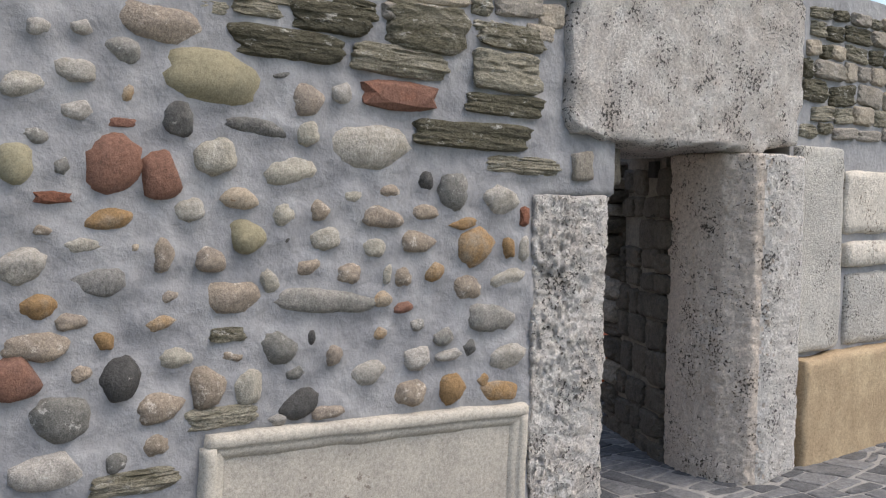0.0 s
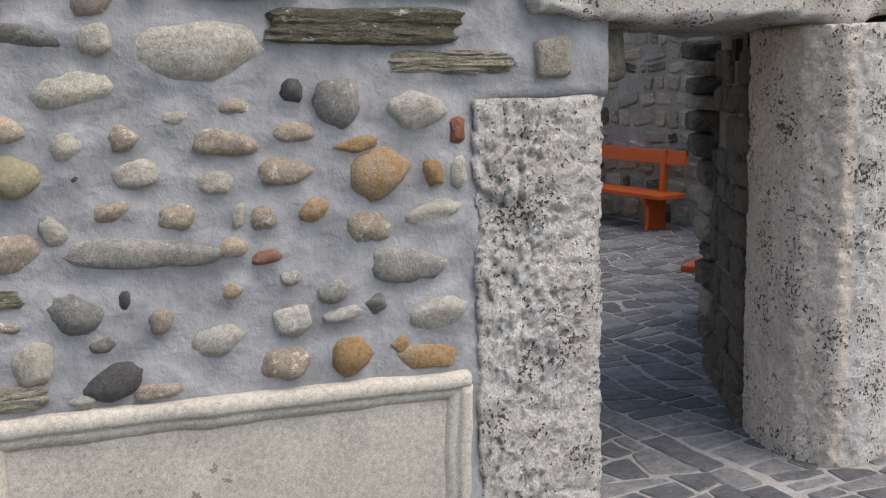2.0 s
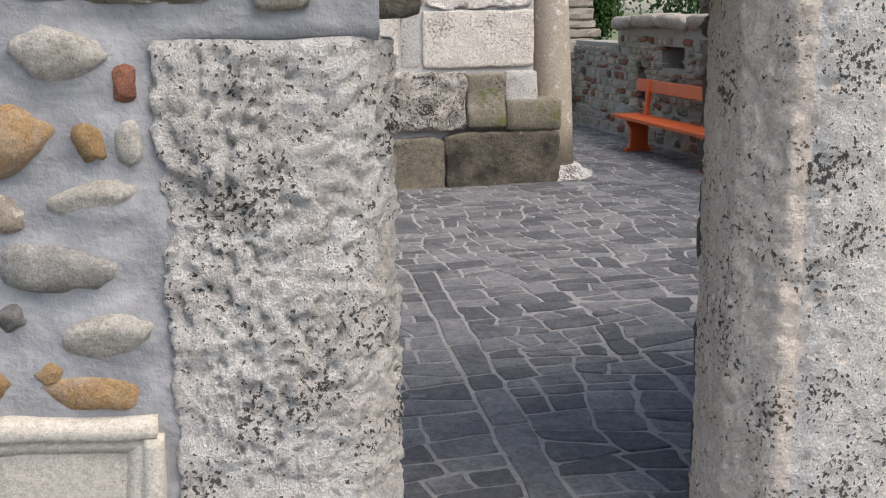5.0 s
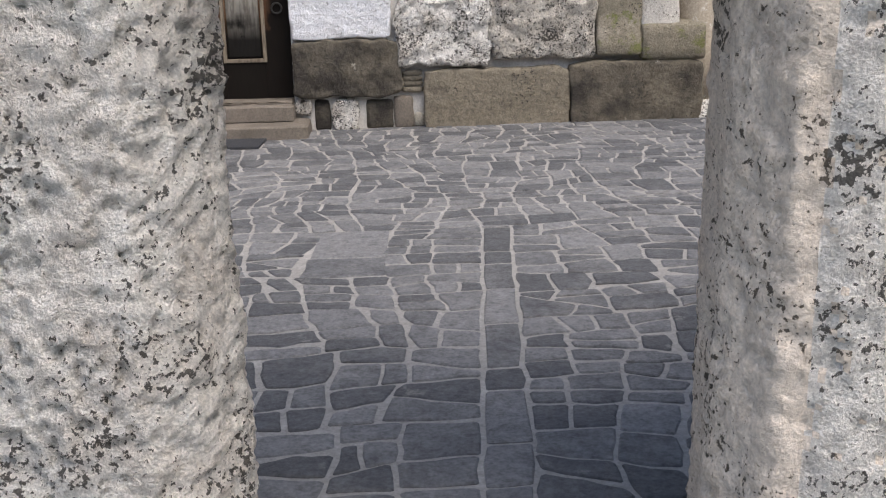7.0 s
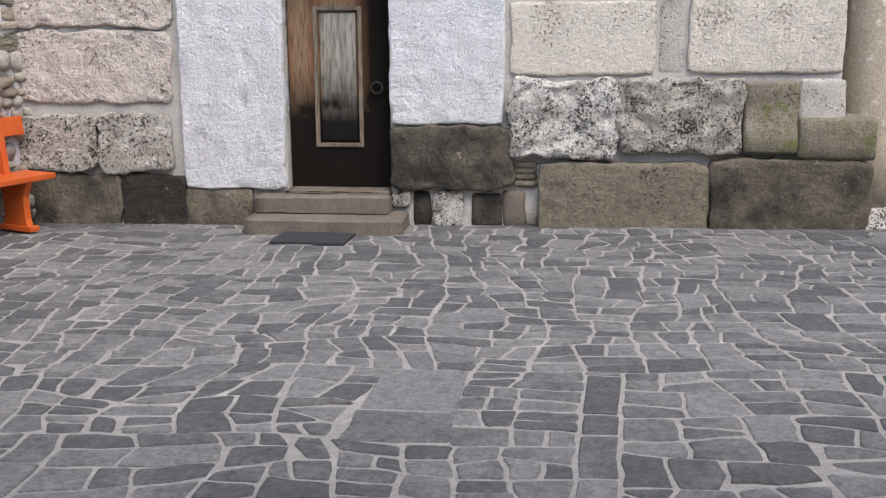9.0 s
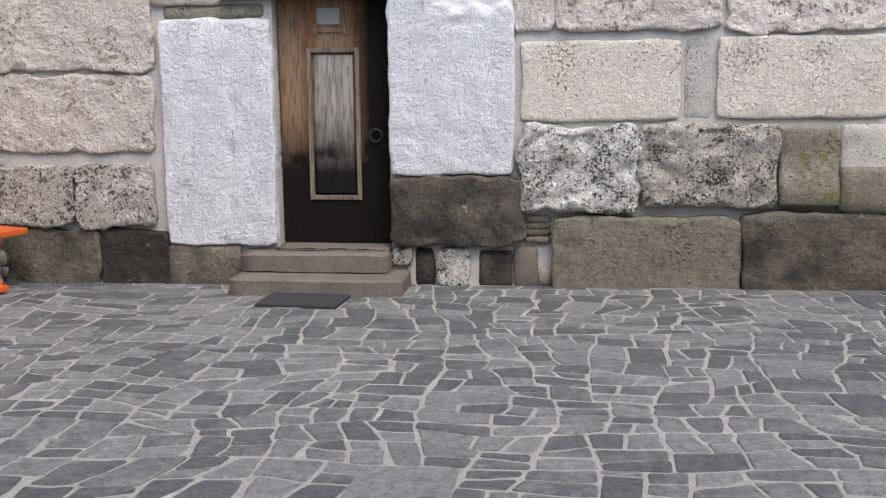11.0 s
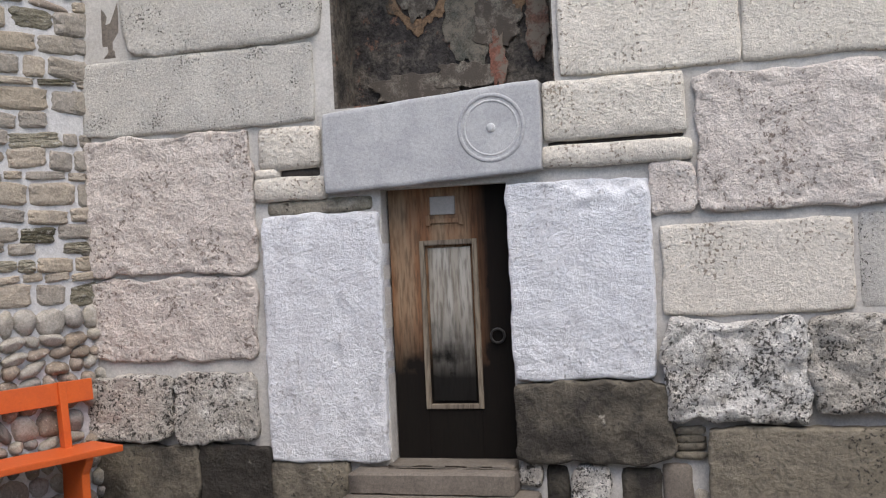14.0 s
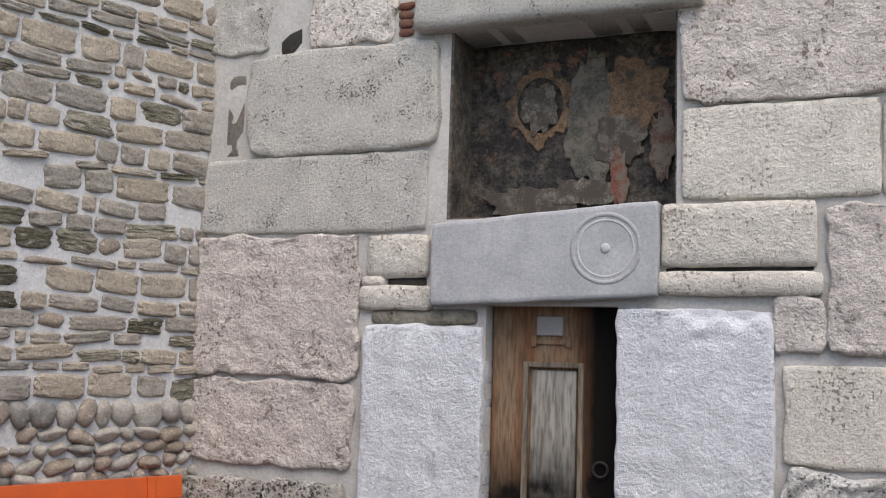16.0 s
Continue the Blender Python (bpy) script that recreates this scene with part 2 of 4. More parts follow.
def pillar_mesh(outline, z0, z1, step=0.03, rough=0.012, bulge=None, cavities=0.0):
    """An upright shaft over an outline given anticlockwise, with an eroded skin."""
    bm = bmesh.new()
    ring = []
    n = len(outline)
    for k in range(n):
        a, b = Vector(outline[k]), Vector(outline[(k + 1) % n])
        count = max(2, int((b - a).length / step))
        for i in range(count):
            ring.append(a.lerp(b, i / count))
    for _ in range(2):
        ring = [(ring[i - 1] + ring[i] * 2 + ring[(i + 1) % len(ring)]) / 4 for i in range(len(ring))]
    centre = sum(ring, Vector((0, 0))) / len(ring)
    levels = max(4, int((z1 - z0) / step))
    rows = []
    for j in range(levels + 1):
        z = z0 + (z1 - z0) * j / levels
        top = min(1.0, (levels - j) / 2.0)
        row = []
        for i, p in enumerate(ring):
            out = (p - centre).normalized()
            q = (p.x * 1.0, p.y, z)
            off = rough * (0.7 * fractal(q, 3.0, 2) + 0.8 * fractal(q, 14.0, 3) + 0.6 * fractal(q, 42.0, 2))
            pit = fractal(q, 30.0, 2)
            off -= rough * 2.0 * max(0.0, pit - 0.25)
            off -= 0.012 * (1 - math.sqrt(max(0, 1 - (1 - top) ** 2)))
            if cavities:
                crowd = 0.30 * noise.noise(Vector(q) * 3.1) + 0.12
                hollow = noise.noise(Vector((q[0] * 34, q[1] * 34, q[2] * 26))) + 0.5 * noise.noise(Vector(q) * 71) + crowd - 0.30
                off -= cavities * max(0.0, min(1.0, hollow * 3.0))
            if bulge:
                off += bulge(p, z)
            row.append(bm.verts.new((p.x + out.x * off, p.y + out.y * off, z + (0.01 * fractal(q, 8.0, 2) if j == levels else 0))))
        rows.append(row)
    m = len(ring)
    for j in range(levels):
        for i in range(m):
            k = (i + 1) % m
            bm.faces.new((rows[j][i], rows[j][k], rows[j + 1][k], rows[j + 1][i]))
    bm.faces.new(rows[-1])
    bm.faces.new(rows[0][::-1])
    bmesh.ops.recalc_face_normals(bm, faces=bm.faces)
    return bm


def stone_data(name, mat, seed, power=2.0, lumps=0.12, layers=0.0, divisions=2, facets=0):
    """A loose stone in a unit cube: power 2 is a river cobble, higher is squarer; layers splits it like schist."""
    bm = bmesh.new()
    bmesh.ops.create_icosphere(bm, subdivisions=divisions, radius=1.0)
    rnd = random.Random(seed * 13.0)
    cuts = []
    for _ in range(facets):
        n = Vector((rnd.gauss(0, 1), rnd.gauss(-0.5, 0.6), rnd.gauss(0, 1))).normalized()
        cuts.append((n, rnd.uniform(0.74, 0.95)))
    for v in bm.verts:
        c = v.co.copy()
        size = (abs(c.x) ** power + abs(c.y) ** power + abs(c.z) ** power) ** (1 / power)
        c = c / size
        p = c * 1.0 + Vector((seed * 7.3, seed * 3.1, seed * 5.7))
        c *= 1 + lumps * (fractal(p, 1.1, 3) + 0.35 * fractal(p, 3.5, 2))
        for n, reach in cuts:
            over = c.dot(n) - reach
            if over > 0:
                c -= n * over * 0.9
        if layers:
            c.y += layers * (noise.noise(Vector((c.x * 0.6, seed * 2.0, c.z * 7.0))))
            c.x += layers * 0.5 * (noise.noise(Vector((seed * 9.0, 0, c.z * 8.0))))
        v.co = c * 0.5
    low = [min(v.co[k] for v in bm.verts) for k in range(3)]
    high = [max(v.co[k] for v in bm.verts) for k in range(3)]
    for v in bm.verts:
        v.co = [(v.co[k] - low[k]) / (high[k] - low[k]) - 0.5 for k in range(3)]
    me = bpy.data.meshes.new(name)
    bm.to_mesh(me)
    bm.free()
    me.materials.append(mat)
    if power < 3.5:
        me.polygons.foreach_set("use_smooth", [True] * len(me.polygons))
    return me


STONES = {}


def stone_mesh(mat, k):
    key = (mat.name, k % 6)
    if key not in STONES:
        if mat is SCHIST:
            STONES[key] = stone_data("schist", mat, 11 + k % 6, 6, 0.16, 0.15, 4)
        elif mat is BRICK:
            STONES[key] = stone_data("brick", mat, 21 + k % 4, 9, 0.06, 0.0, 2)
        else:
            STONES[key] = stone_data("cobble", mat, len(STONES) * 1.7 + k % 6, (2.0, 2.2, 2.4, 2.1, 2.6, 2.3)[k % 6], 0.2, 0, 3, (0, 2, 3, 1, 4, 2)[k % 6])
    return STONES[key]


def set_stone(parent, frame_matrix, u, z, w, h, mat, k, deep=None, turn=0.0, proud=0.3):
    """Bed one stone in a wall whose face is the plane y = 0 of frame_matrix."""
    name = {"olive_schist": "slab_stone", "old_brick": "brick"}.get(mat.name, "cobble")
    ob = new(name, stone_mesh(mat, k))
    deep = deep or min(w, h) * 0.9
    ob.parent = parent
    ob.matrix_world = frame_matrix @ pose(u, deep * (0.5 - proud), z, 0, turn, 0) @ Matrix.Diagonal((w, deep, h, 1))
    return ob


def structure(name, label, mat=None, bm=None):
    ob = link_mesh(name, bm, mat, None, "", False)
    return tagged(ob, label, "wall", kind="structure")


# ---- ground and paving ----
bm = bmesh.new()
reach = [-900, -60, -14, -11, -8, -5, -2, 1, 4, 7, 10, 14, 60, 900]
grid = [[bm.verts.new((x, y, (ground_z(max(-14, min(14, x)), max(-14, min(14, y))) - 0.035))) for x in reach] for y in reach]
for j in range(len(reach) - 1):
    for i in range(len(reach) - 1):
        bm.faces.new((grid[j][i], grid[j][i + 1], grid[j + 1][i + 1], grid[j + 1][i]))
ground = tagged(link_mesh("ground", bm, SOIL, smooth=False), "trodden earth and thin grass around the walls", "ground", kind="structure")

bm = bmesh.new()
xs, ys = [-9, -2.4, 1, 4, 9], [-14, -9, -7, -4, 0, 4, 9]
sheet = [[bm.verts.new((x, y, ground_z(x, y) - 0.004)) for x in xs] for y in ys]
for j in range(len(ys) - 1):
    for i in range(len(xs) - 1):
        bm.faces.new((sheet[j][i], sheet[j][i + 1], sheet[j + 1][i + 1], sheet[j + 1][i]))
floor = tagged(link_mesh("floor", bm, JOINT, smooth=False), "crazy paving of dark grey slate in pale mortar", "floor", kind="structure")


def clip(poly, px, py, nx, ny):
    """Keep the side of the polygon on which (p - (px, py)) . n is negative."""
    out = []
    for k in range(len(poly)):
        a, b = poly[k], poly[(k + 1) % len(poly)]
        da, db = (a[0] - px) * nx + (a[1] - py) * ny, (b[0] - px) * nx + (b[1] - py) * ny
        if da <= 0:
            out.append(a)
        if da * db < 0:
            f = da / (da - db)
            out.append((a[0] + (b[0] - a[0]) * f, a[1] + (b[1] - a[1]) * f))
    return out


def slab_shape(cell, gap):
    """A flagstone's outline: the cell drawn in by half a joint, corners eased."""
    out = cell
    n = len(cell)
    for k in range(n):
        a, b = cell[k], cell[(k + 1) % n]
        ex, ey = b[0] - a[0], b[1] - a[1]
        size = math.hypot(ex, ey)
        if size < 1e-6:
            continue
        nx, ny = ey / size, -ex / size
        out = clip(out, a[0] - nx * gap, a[1] - ny * gap, nx, ny)
        if len(out) < 3:
            return []
    eased = []
    for k in range(len(out)):
        a, b, c = out[k - 1], out[k], out[(k + 1) % len(out)]
        for q in (a, c):
            size = math.hypot(q[0] - b[0], q[1] - b[1])
            f = min(0.3, 0.008 / max(size, 1e-6))
            eased.append((b[0] + (q[0] - b[0]) * f, b[1] + (q[1] - b[1]) * f))
    return eased


def slab_into(bm, shape, lift, tilt):
    cx, cy = sum(p[0] for p in shape) / len(shape), sum(p[1] for p in shape) / len(shape)
    low, mid, high = [], [], []
    for x, y in shape:
        z = ground_z(x, y) + lift + tilt[0] * (x - cx) + tilt[1] * (y - cy)
        low.append(bm.verts.new((x, y, z - 0.03)))
        mid.append(bm.verts.new((x, y, z - 0.005)))
        f = 0.008 / max(math.hypot(x - cx, y - cy), 0.02)
        high.append(bm.verts.new((x + (cx - x) * f, y + (cy - y) * f, z)))
    n = len(shape)
    for a, b in ((low, mid), (mid, high)):
        for k in range(n):
            m = (k + 1) % n
            bm.faces.new((a[k], a[m], b[m], b[k]))
    bm.faces.new(high)


chance = random.Random(5)
far_bm = bmesh.new()
near_slabs = []


def worn(poly):
    """Break straight edges so that the joints wander a little."""
    out = []
    for k in range(len(poly)):
        a, b = poly[k], poly[(k + 1) % len(poly)]
        for p in (a, ((a[0] + b[0]) / 2, (a[1] + b[1]) / 2)):
            q = Vector((p[0] * 8.0, p[1] * 8.0, 0.0))
            out.append((p[0] + 0.018 * noise.noise(q), p[1] + 0.018 * noise.noise(q + Vector((40, 0, 0)))))
    return out


def lay(cell):
    if sum(cell[k - 1][0] * cell[k][1] - cell[k][0] * cell[k - 1][1] for k in range(len(cell))) < 0:
        cell = cell[::-1]
    shape = slab_shape(cell, chance.uniform(0.006, 0.013))
    if len(shape) < 5:
        return
    shape = worn(shape)
    x, y = sum(p[0] for p in shape) / len(shape), sum(p[1] for p in shape) / len(shape)
    tilt, lift = (chance.uniform(-0.010, 0.010), chance.uniform(-0.010, 0.010)), chance.uniform(0.0, 0.005)
    if -0.3 < x < 2.7 and -6.0 < y < -2.2 and len(near_slabs) < 300:
        near_slabs.append((shape, lift, tilt))
    else:
        slab_into(far_bm, shape, lift, tilt)


STRIP = ((1.50, -7.2), (1.80, -3.57), 0.165)


def bend(p):
    """Wander of the joints, none beside the straight drain strip."""
    (ax, ay), (bx, by), wide = STRIP
    f = max(0.0, min(1.0, (p[1] - ay) / (by - ay)))
    away = math.hypot(p[0] - (ax + (bx - ax) * f + wide / 2), p[1] - (ay + (by - ay) * f))
    ease = max(0.0, min(1.0, (away - 0.12) / 0.5))
    q = Vector((p[0] * 1.3, p[1] * 1.3, 0.7))
    r = q * 4.3
    return (p[0] + ease * (0.15 * noise.noise(q) + 0.035 * noise.noise(r)), p[1] + ease * (0.15 * noise.noise(q + Vector((30, 0, 0))) + 0.035 * noise.noise(r + Vector((0, 30, 0)))))


def area(poly):
    return 0.5 * abs(sum(poly[k - 1][0] * poly[k][1] - poly[k][0] * poly[k - 1][1] for k in range(len(poly))))


def shatter(poly, size):
    """Break a polygon across its longer way, again and again, into crazy paving."""
    if len(poly) < 3:
        return
    limit = size * chance.uniform(0.6, 1.8)
    if area(poly) < limit:
        lay(drawn(poly))
        return
    cx, cy = sum(p[0] for p in poly) / len(poly), sum(p[1] for p in poly) / len(poly)
    sxx = sum((p[0] - cx) ** 2 for p in poly) * 0.62
    syy = sum((p[1] - cy) ** 2 for p in poly)
    sxy = sum((p[0] - cx) * (p[1] - cy) for p in poly) * 0.8
    along = 0.5 * math.atan2(2 * sxy, sxx - syy)
    best = None
    for _ in range(4):
        turn = 0.45 * along + 0.55 * round(along / (math.pi / 2)) * math.pi / 2 + chance.gauss(0, 0.16)
        nx, ny = math.cos(turn), math.sin(turn)
        reach_along = [(p[0] - cx) * nx + (p[1] - cy) * ny for p in poly]
        shift = (max(reach_along) - min(reach_along)) * chance.uniform(-0.14, 0.14)
        halves = [clip(poly, cx + nx * shift, cy + ny * shift, nx * sign, ny * sign) for sign in (1, -1)]
        score = min(area(h) / max(1e-6, sum(math.dist(h[k - 1], h[k]) for k in range(len(h))) ** 2) if len(h) > 2 else 0.0 for h in halves)
        if best is None or score > best[0]:
            best = (score, halves)
    for half in best[1]:
        shatter(half, size)


def drawn(poly):
    out = []
    for k in range(len(poly)):
        a, b = poly[k], poly[(k + 1) % len(poly)]
        n = 2 if math.dist(a, b) > 0.22 else 1
        for i in range(n):
            out.append(bend((a[0] + (b[0] - a[0]) * i / n, a[1] + (b[1] - a[1]) * i / n)))
    return out


(ax, ay), (bx, by), wide = STRIP
low, high = -13.2, 6.5
shatter([(-5.0, by), (7.0, by), (7.0, high), (-5.0, high)], 0.040)
slope = (bx - ax) / (by - ay)
foot_x = bx + (low - by) * slope
shatter([(foot_x + wide, low), (7.0, low), (7.0, by), (bx + wide, by)], 0.046)
edge_x = bx + (-4.45 - by) * slope
shatter([(-5.0, low), (foot_x, low), (edge_x, -4.45), (-5.0, -4.45)], 0.046)
shatter([(-5.0, -4.45), (0.80, -4.45), (0.85, by), (-5.0, by)], 0.042)
shatter([(1.24, -4.45), (edge_x, -4.45), (bx, by), (1.27, by)], 0.040)
lay([(0.80, -4.45), (1.24, -4.45), (1.255, -4.12), (0.82, -4.10)])
lay([(0.82, -4.10), (1.255, -4.12), (1.27, by), (0.85, by)])
y = low
while y < by - 0.05:
    deep = min(chance.uniform(0.2, 0.5), by - y)
    x0, x1 = bx + (y - by) * slope, bx + (y + deep - by) * slope
    lay([(x0, y), (x0 + wide, y), (x1 + wide, y + deep), (x1, y + deep)])
    y += deep
rest = link_mesh("flagstones", far_bm, SLATE, floor, "dark grey slate flagstones", False)
rest["kind"] = "stuff"

# ---- church wall with its door ----
wall_north = structure("wall_north", "church wall of reused pale Roman ashlar in grey mortar", FACADE_MORTAR, boxes(
    (-2.75, -0.72, 0.03, 0.9, -0.2, 5.6), (-0.72, -0.43, 0.03, 0.9, -0.2, 2.62), (-0.72, -0.43, 0.03, 0.9, 3.86, 5.6), (0.41, 3.85, 0.03, 0.9, -0.2, 2.62), (-0.43, 0.41, 0.03, 0.9, 2.07, 2.62),
    (0.75, 3.85, 0.031, 0.9, 2.62, 5.6), (-0.43, 0.41, 0.03, 0.9, 3.86, 5.6), (0.41, 0.75, 0.03, 0.9, 3.86, 5.6),
    (-0.72, 0.75, 0.42, 0.9, 2.62, 3.86), (-0.43, 0.41, 0.34, 0.9, -0.2, 2.07), (3.4, 3.84, 0.9, 4.0, -0.2, 5.6)))
BLOCKS = 0


def ashlar(x0, x1, z0, z1, mat, d=0.03, **shape):
    global BLOCKS
    BLOCKS += 1
    bm = block_mesh(x1 - x0 + 0.016, z1 - z0 + 0.016, d, BLOCKS * 1.37, **shape)
    ob = link_mesh("stone_block", bm, mat, wall_north)
    ob.location = ((x0 + x1) / 2, 0.03, (z0 + z1) / 2)
    return ob


ROUGH = dict(rough=0.015, edge=0.020, corner=0.02, wobble=0.035, cell=0.024)
# left of the door, from the ground up
ashlar(-2.70, -1.83, -0.05, 0.40, BASE, 0.05, **ROUGH)
ashlar(-1.80, -1.28, -0.05, 0.39, BASE, 0.05, **ROUGH)
ashlar(-1.27, -0.72, -0.05, 0.285, BASE, 0.06, rough=0.008)
ashlar(-2.70, -1.98, 0.43, 0.88, CONGLOMERATE, 0.09, **ROUGH)
ashlar(-1.965, -1.36, 0.43, 0.89, CONGLOMERATE, 0.08, **ROUGH)
ashlar(-2.60, -1.34, 0.99, 1.54, PINK, 0.035, **ROUGH)
ashlar(-2.60, -1.32, 1.58, 2.53, PINK, 0.045, **ROUGH)
left_jamb = ashlar(-1.26, -0.44, 0.30, 1.93, LIMEWASH, 0.06, rough=0.008, edge=0.02, corner=0.014, wobble=0.016, cell=0.019, back=0.22,
                   moulding=lambda s, t: 0.022 * math.exp(-((s - 0.24 - 0.05 * math.sin(t * 4)) / 0.012) ** 2) * (t < 0.35) + 0.03 * max(0.0, t - 0.9) * 10 * (0.5 + 0.5 * math.sin(s * 7 + 1)))
ashlar(-1.22, -0.50, 1.945, 2.03, MOSSY, 0.02)
ashlar(-1.30, -0.80, 2.04, 2.185, ASHLAR, 0.05, wobble=0.006)
ashlar(-1.26, -0.83, 2.25, 2.52, ASHLAR, 0.045)
ashlar(-1.30, -1.14, 2.19, 2.25, ASHLAR, 0.04)
ashlar(-2.60, -0.86, 2.555, 3.075, GREYSTONE, 0.03, cell=0.04)
ashlar(-2.25, -0.79, 3.10, 3.82, GREYSTONE, 0.045, rough=0.012, edge=0.03, corner=0.04, wobble=0.03, cell=0.04)
ashlar(-2.45, -2.28, 3.10, 3.70, STEP, 0.0, rough=0.004)
ashlar(-1.78, -1.13, 3.85, 4.6, PINK, 0.03, **ROUGH)
ashlar(-2.65, -2.12, 3.86, 4.5, GREYSTONE, 0.02, **ROUGH)
# black blocks paint the shade of a slot and of a putlog hole
ashlar(-1.12, -0.84, 2.19, 2.25, RECESS_SHADE, 0.012, rough=0.002)
ashlar(-2.09, -1.82, 3.80, 4.02, RECESS_SHADE, 0.0, rough=0.01)
for z in (3.87, 3.93, 3.99, 4.05):
    ashlar(-1.10, -1.00, z, z + 0.045, BRICK, 0.02)
# right of the door
# black strip paints the shadow groove between the two beams
ashlar(0.69, 1.52, 2.272, 2.305, RECESS_SHADE, 0.002, rough=0.002)
ashlar(0.42, 1.295, 0.825, 2.045, LIMEWASH, 0.06, rough=0.008, edge=0.02, corner=0.014, wobble=0.016, cell=0.019, back=0.22,
       moulding=lambda s, t: 0.05 * max(0.0, min(1.0, (t - 0.86 + 0.05 * math.sin(s * 13)) * 12)) * max(0.0, min(1.0, (s + 0.35) * 3)) + 0.02 * math.exp(-((s - 0.1) / 0.16) ** 2 - ((t - 0.72) / 0.035) ** 2))
ashlar(0.42, 1.37, 0.305, 0.80, BASE, 0.09, **ROUGH)
ashlar(0.42, 0.57, 0.15, 0.29, CONGLOMERATE, 0.05, **ROUGH)
ashlar(0.60, 0.72, 0.0, 0.27, BASE, 0.02)
ashlar(0.76, 0.98, 0.0, 0.27, CONGLOMERATE, 0.05, **ROUGH)
ashlar(1.06, 1.29, 0.0, 0.26, BASE, 0.02)
ashlar(1.31, 1.47, 0.0, 0.29, STEP, 0.03)
for z in (0.33, 0.385, 0.43, 0.48):
    ashlar(1.39, 1.56, z, z + 0.035, BASE, 0.04)
ashlar(1.49, 1.57, 0.02, 0.13, PALE, 0.02)
ashlar(0.675, 1.53, 2.31, 2.67, ASHLAR, 0.05, rough=0.008, wobble=0.008)
ashlar(0.66, 1.56, 2.145, 2.27, ASHLAR, 0.055, rough=0.006, wobble=0.008)
ashlar(1.36, 2.445, 1.205, 1.745, ASHLAR, 0.03, cell=0.04)
ashlar(2.475, 2.675, 1.215, 1.765, GREYSTONE, 0.005, rough=0.003, edge=0.008)
ashlar(2.705, 3.84, 1.215, 1.76, ASHLAR, 0.03, cell=0.04)
ashlar(1.30, 1.58, 1.815, 2.12, PINK, 0.035, **ROUGH)
ashlar(1.595, 2.72, 1.815, 2.645, PINK, 0.045, **ROUGH)
ashlar(2.745, 3.84, 1.80, 2.645, PINK, 0.04, **ROUGH)
ashlar(0.79, 1.865, 2.705, 3.245, ASHLAR, 0.03, cell=0.04)
ashlar(1.89, 2.95, 2.705, 3.24, ASHLAR, 0.03, cell=0.05)
ashlar(2.97, 3.84, 2.705, 3.24, ASHLAR, 0.03, cell=0.05)
ashlar(0.77, 2.32, 3.285, 3.97, PINK, 0.04, **ROUGH)
ashlar(2.34, 3.84, 3.285, 3.97, PINK, 0.04, **ROUGH)
ashlar(0.79, 2.05, 4.01, 4.6, ASHLAR, 0.03)
ashlar(2.07, 3.84, 4.01, 4.6, ASHLAR, 0.03)
ashlar(1.345, 2.175, 0.57, 1.165, CONGLOMERATE, 0.10, rough=0.032, edge=0.04, corner=0.02, wobble=0.04, cell=0.022)
ashlar(2.19, 3.115, 0.60, 1.17, CONGLOMERATE, 0.10, rough=0.032, edge=0.04, corner=0.02, wobble=0.04, cell=0.022)
ashlar(3.14, 3.53, 0.62, 1.14, MOSSY, 0.07, moulding=lambda s, t: -0.05 if t < 0 else 0.0, rough=0.01)
ashlar(3.545, 3.87, 0.86, 1.165, GREYSTONE, 0.05, moulding=lambda s, t: -0.05 * max(0.0, -t) ** 2)
ashlar(3.545, 4.11, 0.57, 0.88, MOSSY, 0.13, rough=0.01, edge=0.03, back=0.3)
ashlar(1.585, 2.88, -0.05, 0.525, BASE, 0.10, rough=0.012, edge=0.025, corner=0.02, wobble=0.022, cell=0.035)
ashlar(2.90, 4.10, -0.05, 0.55, BASE, 0.12, rough=0.012, edge=0.025, corner=0.02, wobble=0.022, cell=0.035, back=0.3)

# carved lintel slab with its disc
bm = block_mesh(1.44, 0.545, 0.10, 91, rough=0.003, edge=0.009, corner=0.006, wobble=0.006, cell=0.04, back=0.15)
for v in bm.verts:
    v.co.z += v.co.x * (0.045 + 0.03 * (v.co.z > 0))
lintel = tagged(link_mesh("door_lintel", bm, LINTEL), "smooth grey marble lintel slab carved with a disc", "lintel")
lintel.location = (-0.06, 0.03, 2.365)


def ring_mesh(radius, tube, flat=0.5, segments=40, sides=8):
    bm = bmesh.new()
    rows = []
    for i in range(segments):
        a = i * 2 * math.pi / segments
        row = []
        for j in range(sides):
            b = j * 2 * math.pi / sides
            r = radius + tube * math.cos(b)
            row.append(bm.verts.new((r * math.cos(a), tube * flat * math.sin(b), r * math.sin(a))))
        rows.append(row)
    for i in range(segments):
        for j in range(sides):
            k, l = (i + 1) % segments, (j + 1) % sides
            bm.faces.new((rows[i][j], rows[k][j], rows[k][l], rows[i][l]))
    bmesh.ops.recalc_face_normals(bm, faces=bm.faces)
    return bm


disc = part("disc", ring_mesh(0.205, 0.013, 0.42), LINTEL, lintel, "raised carved ring", True)
disc.location = (0.41, -0.10, 0.045)
inner = part("ring", ring_mesh(0.17, 0.007, 0.5), LINTEL, lintel, smooth=True)
inner.location = (0.41, -0.10, 0.045)
bm = bmesh.new()
bmesh.ops.create_uvsphere(bm, u_segments=16, v_segments=8, radius=0.035)
boss = part("boss", bm, LINTEL, lintel, "small round boss", True)
boss.location, boss.scale = (0.41, -0.10, 0.045), (0.85, 0.4, 0.85)

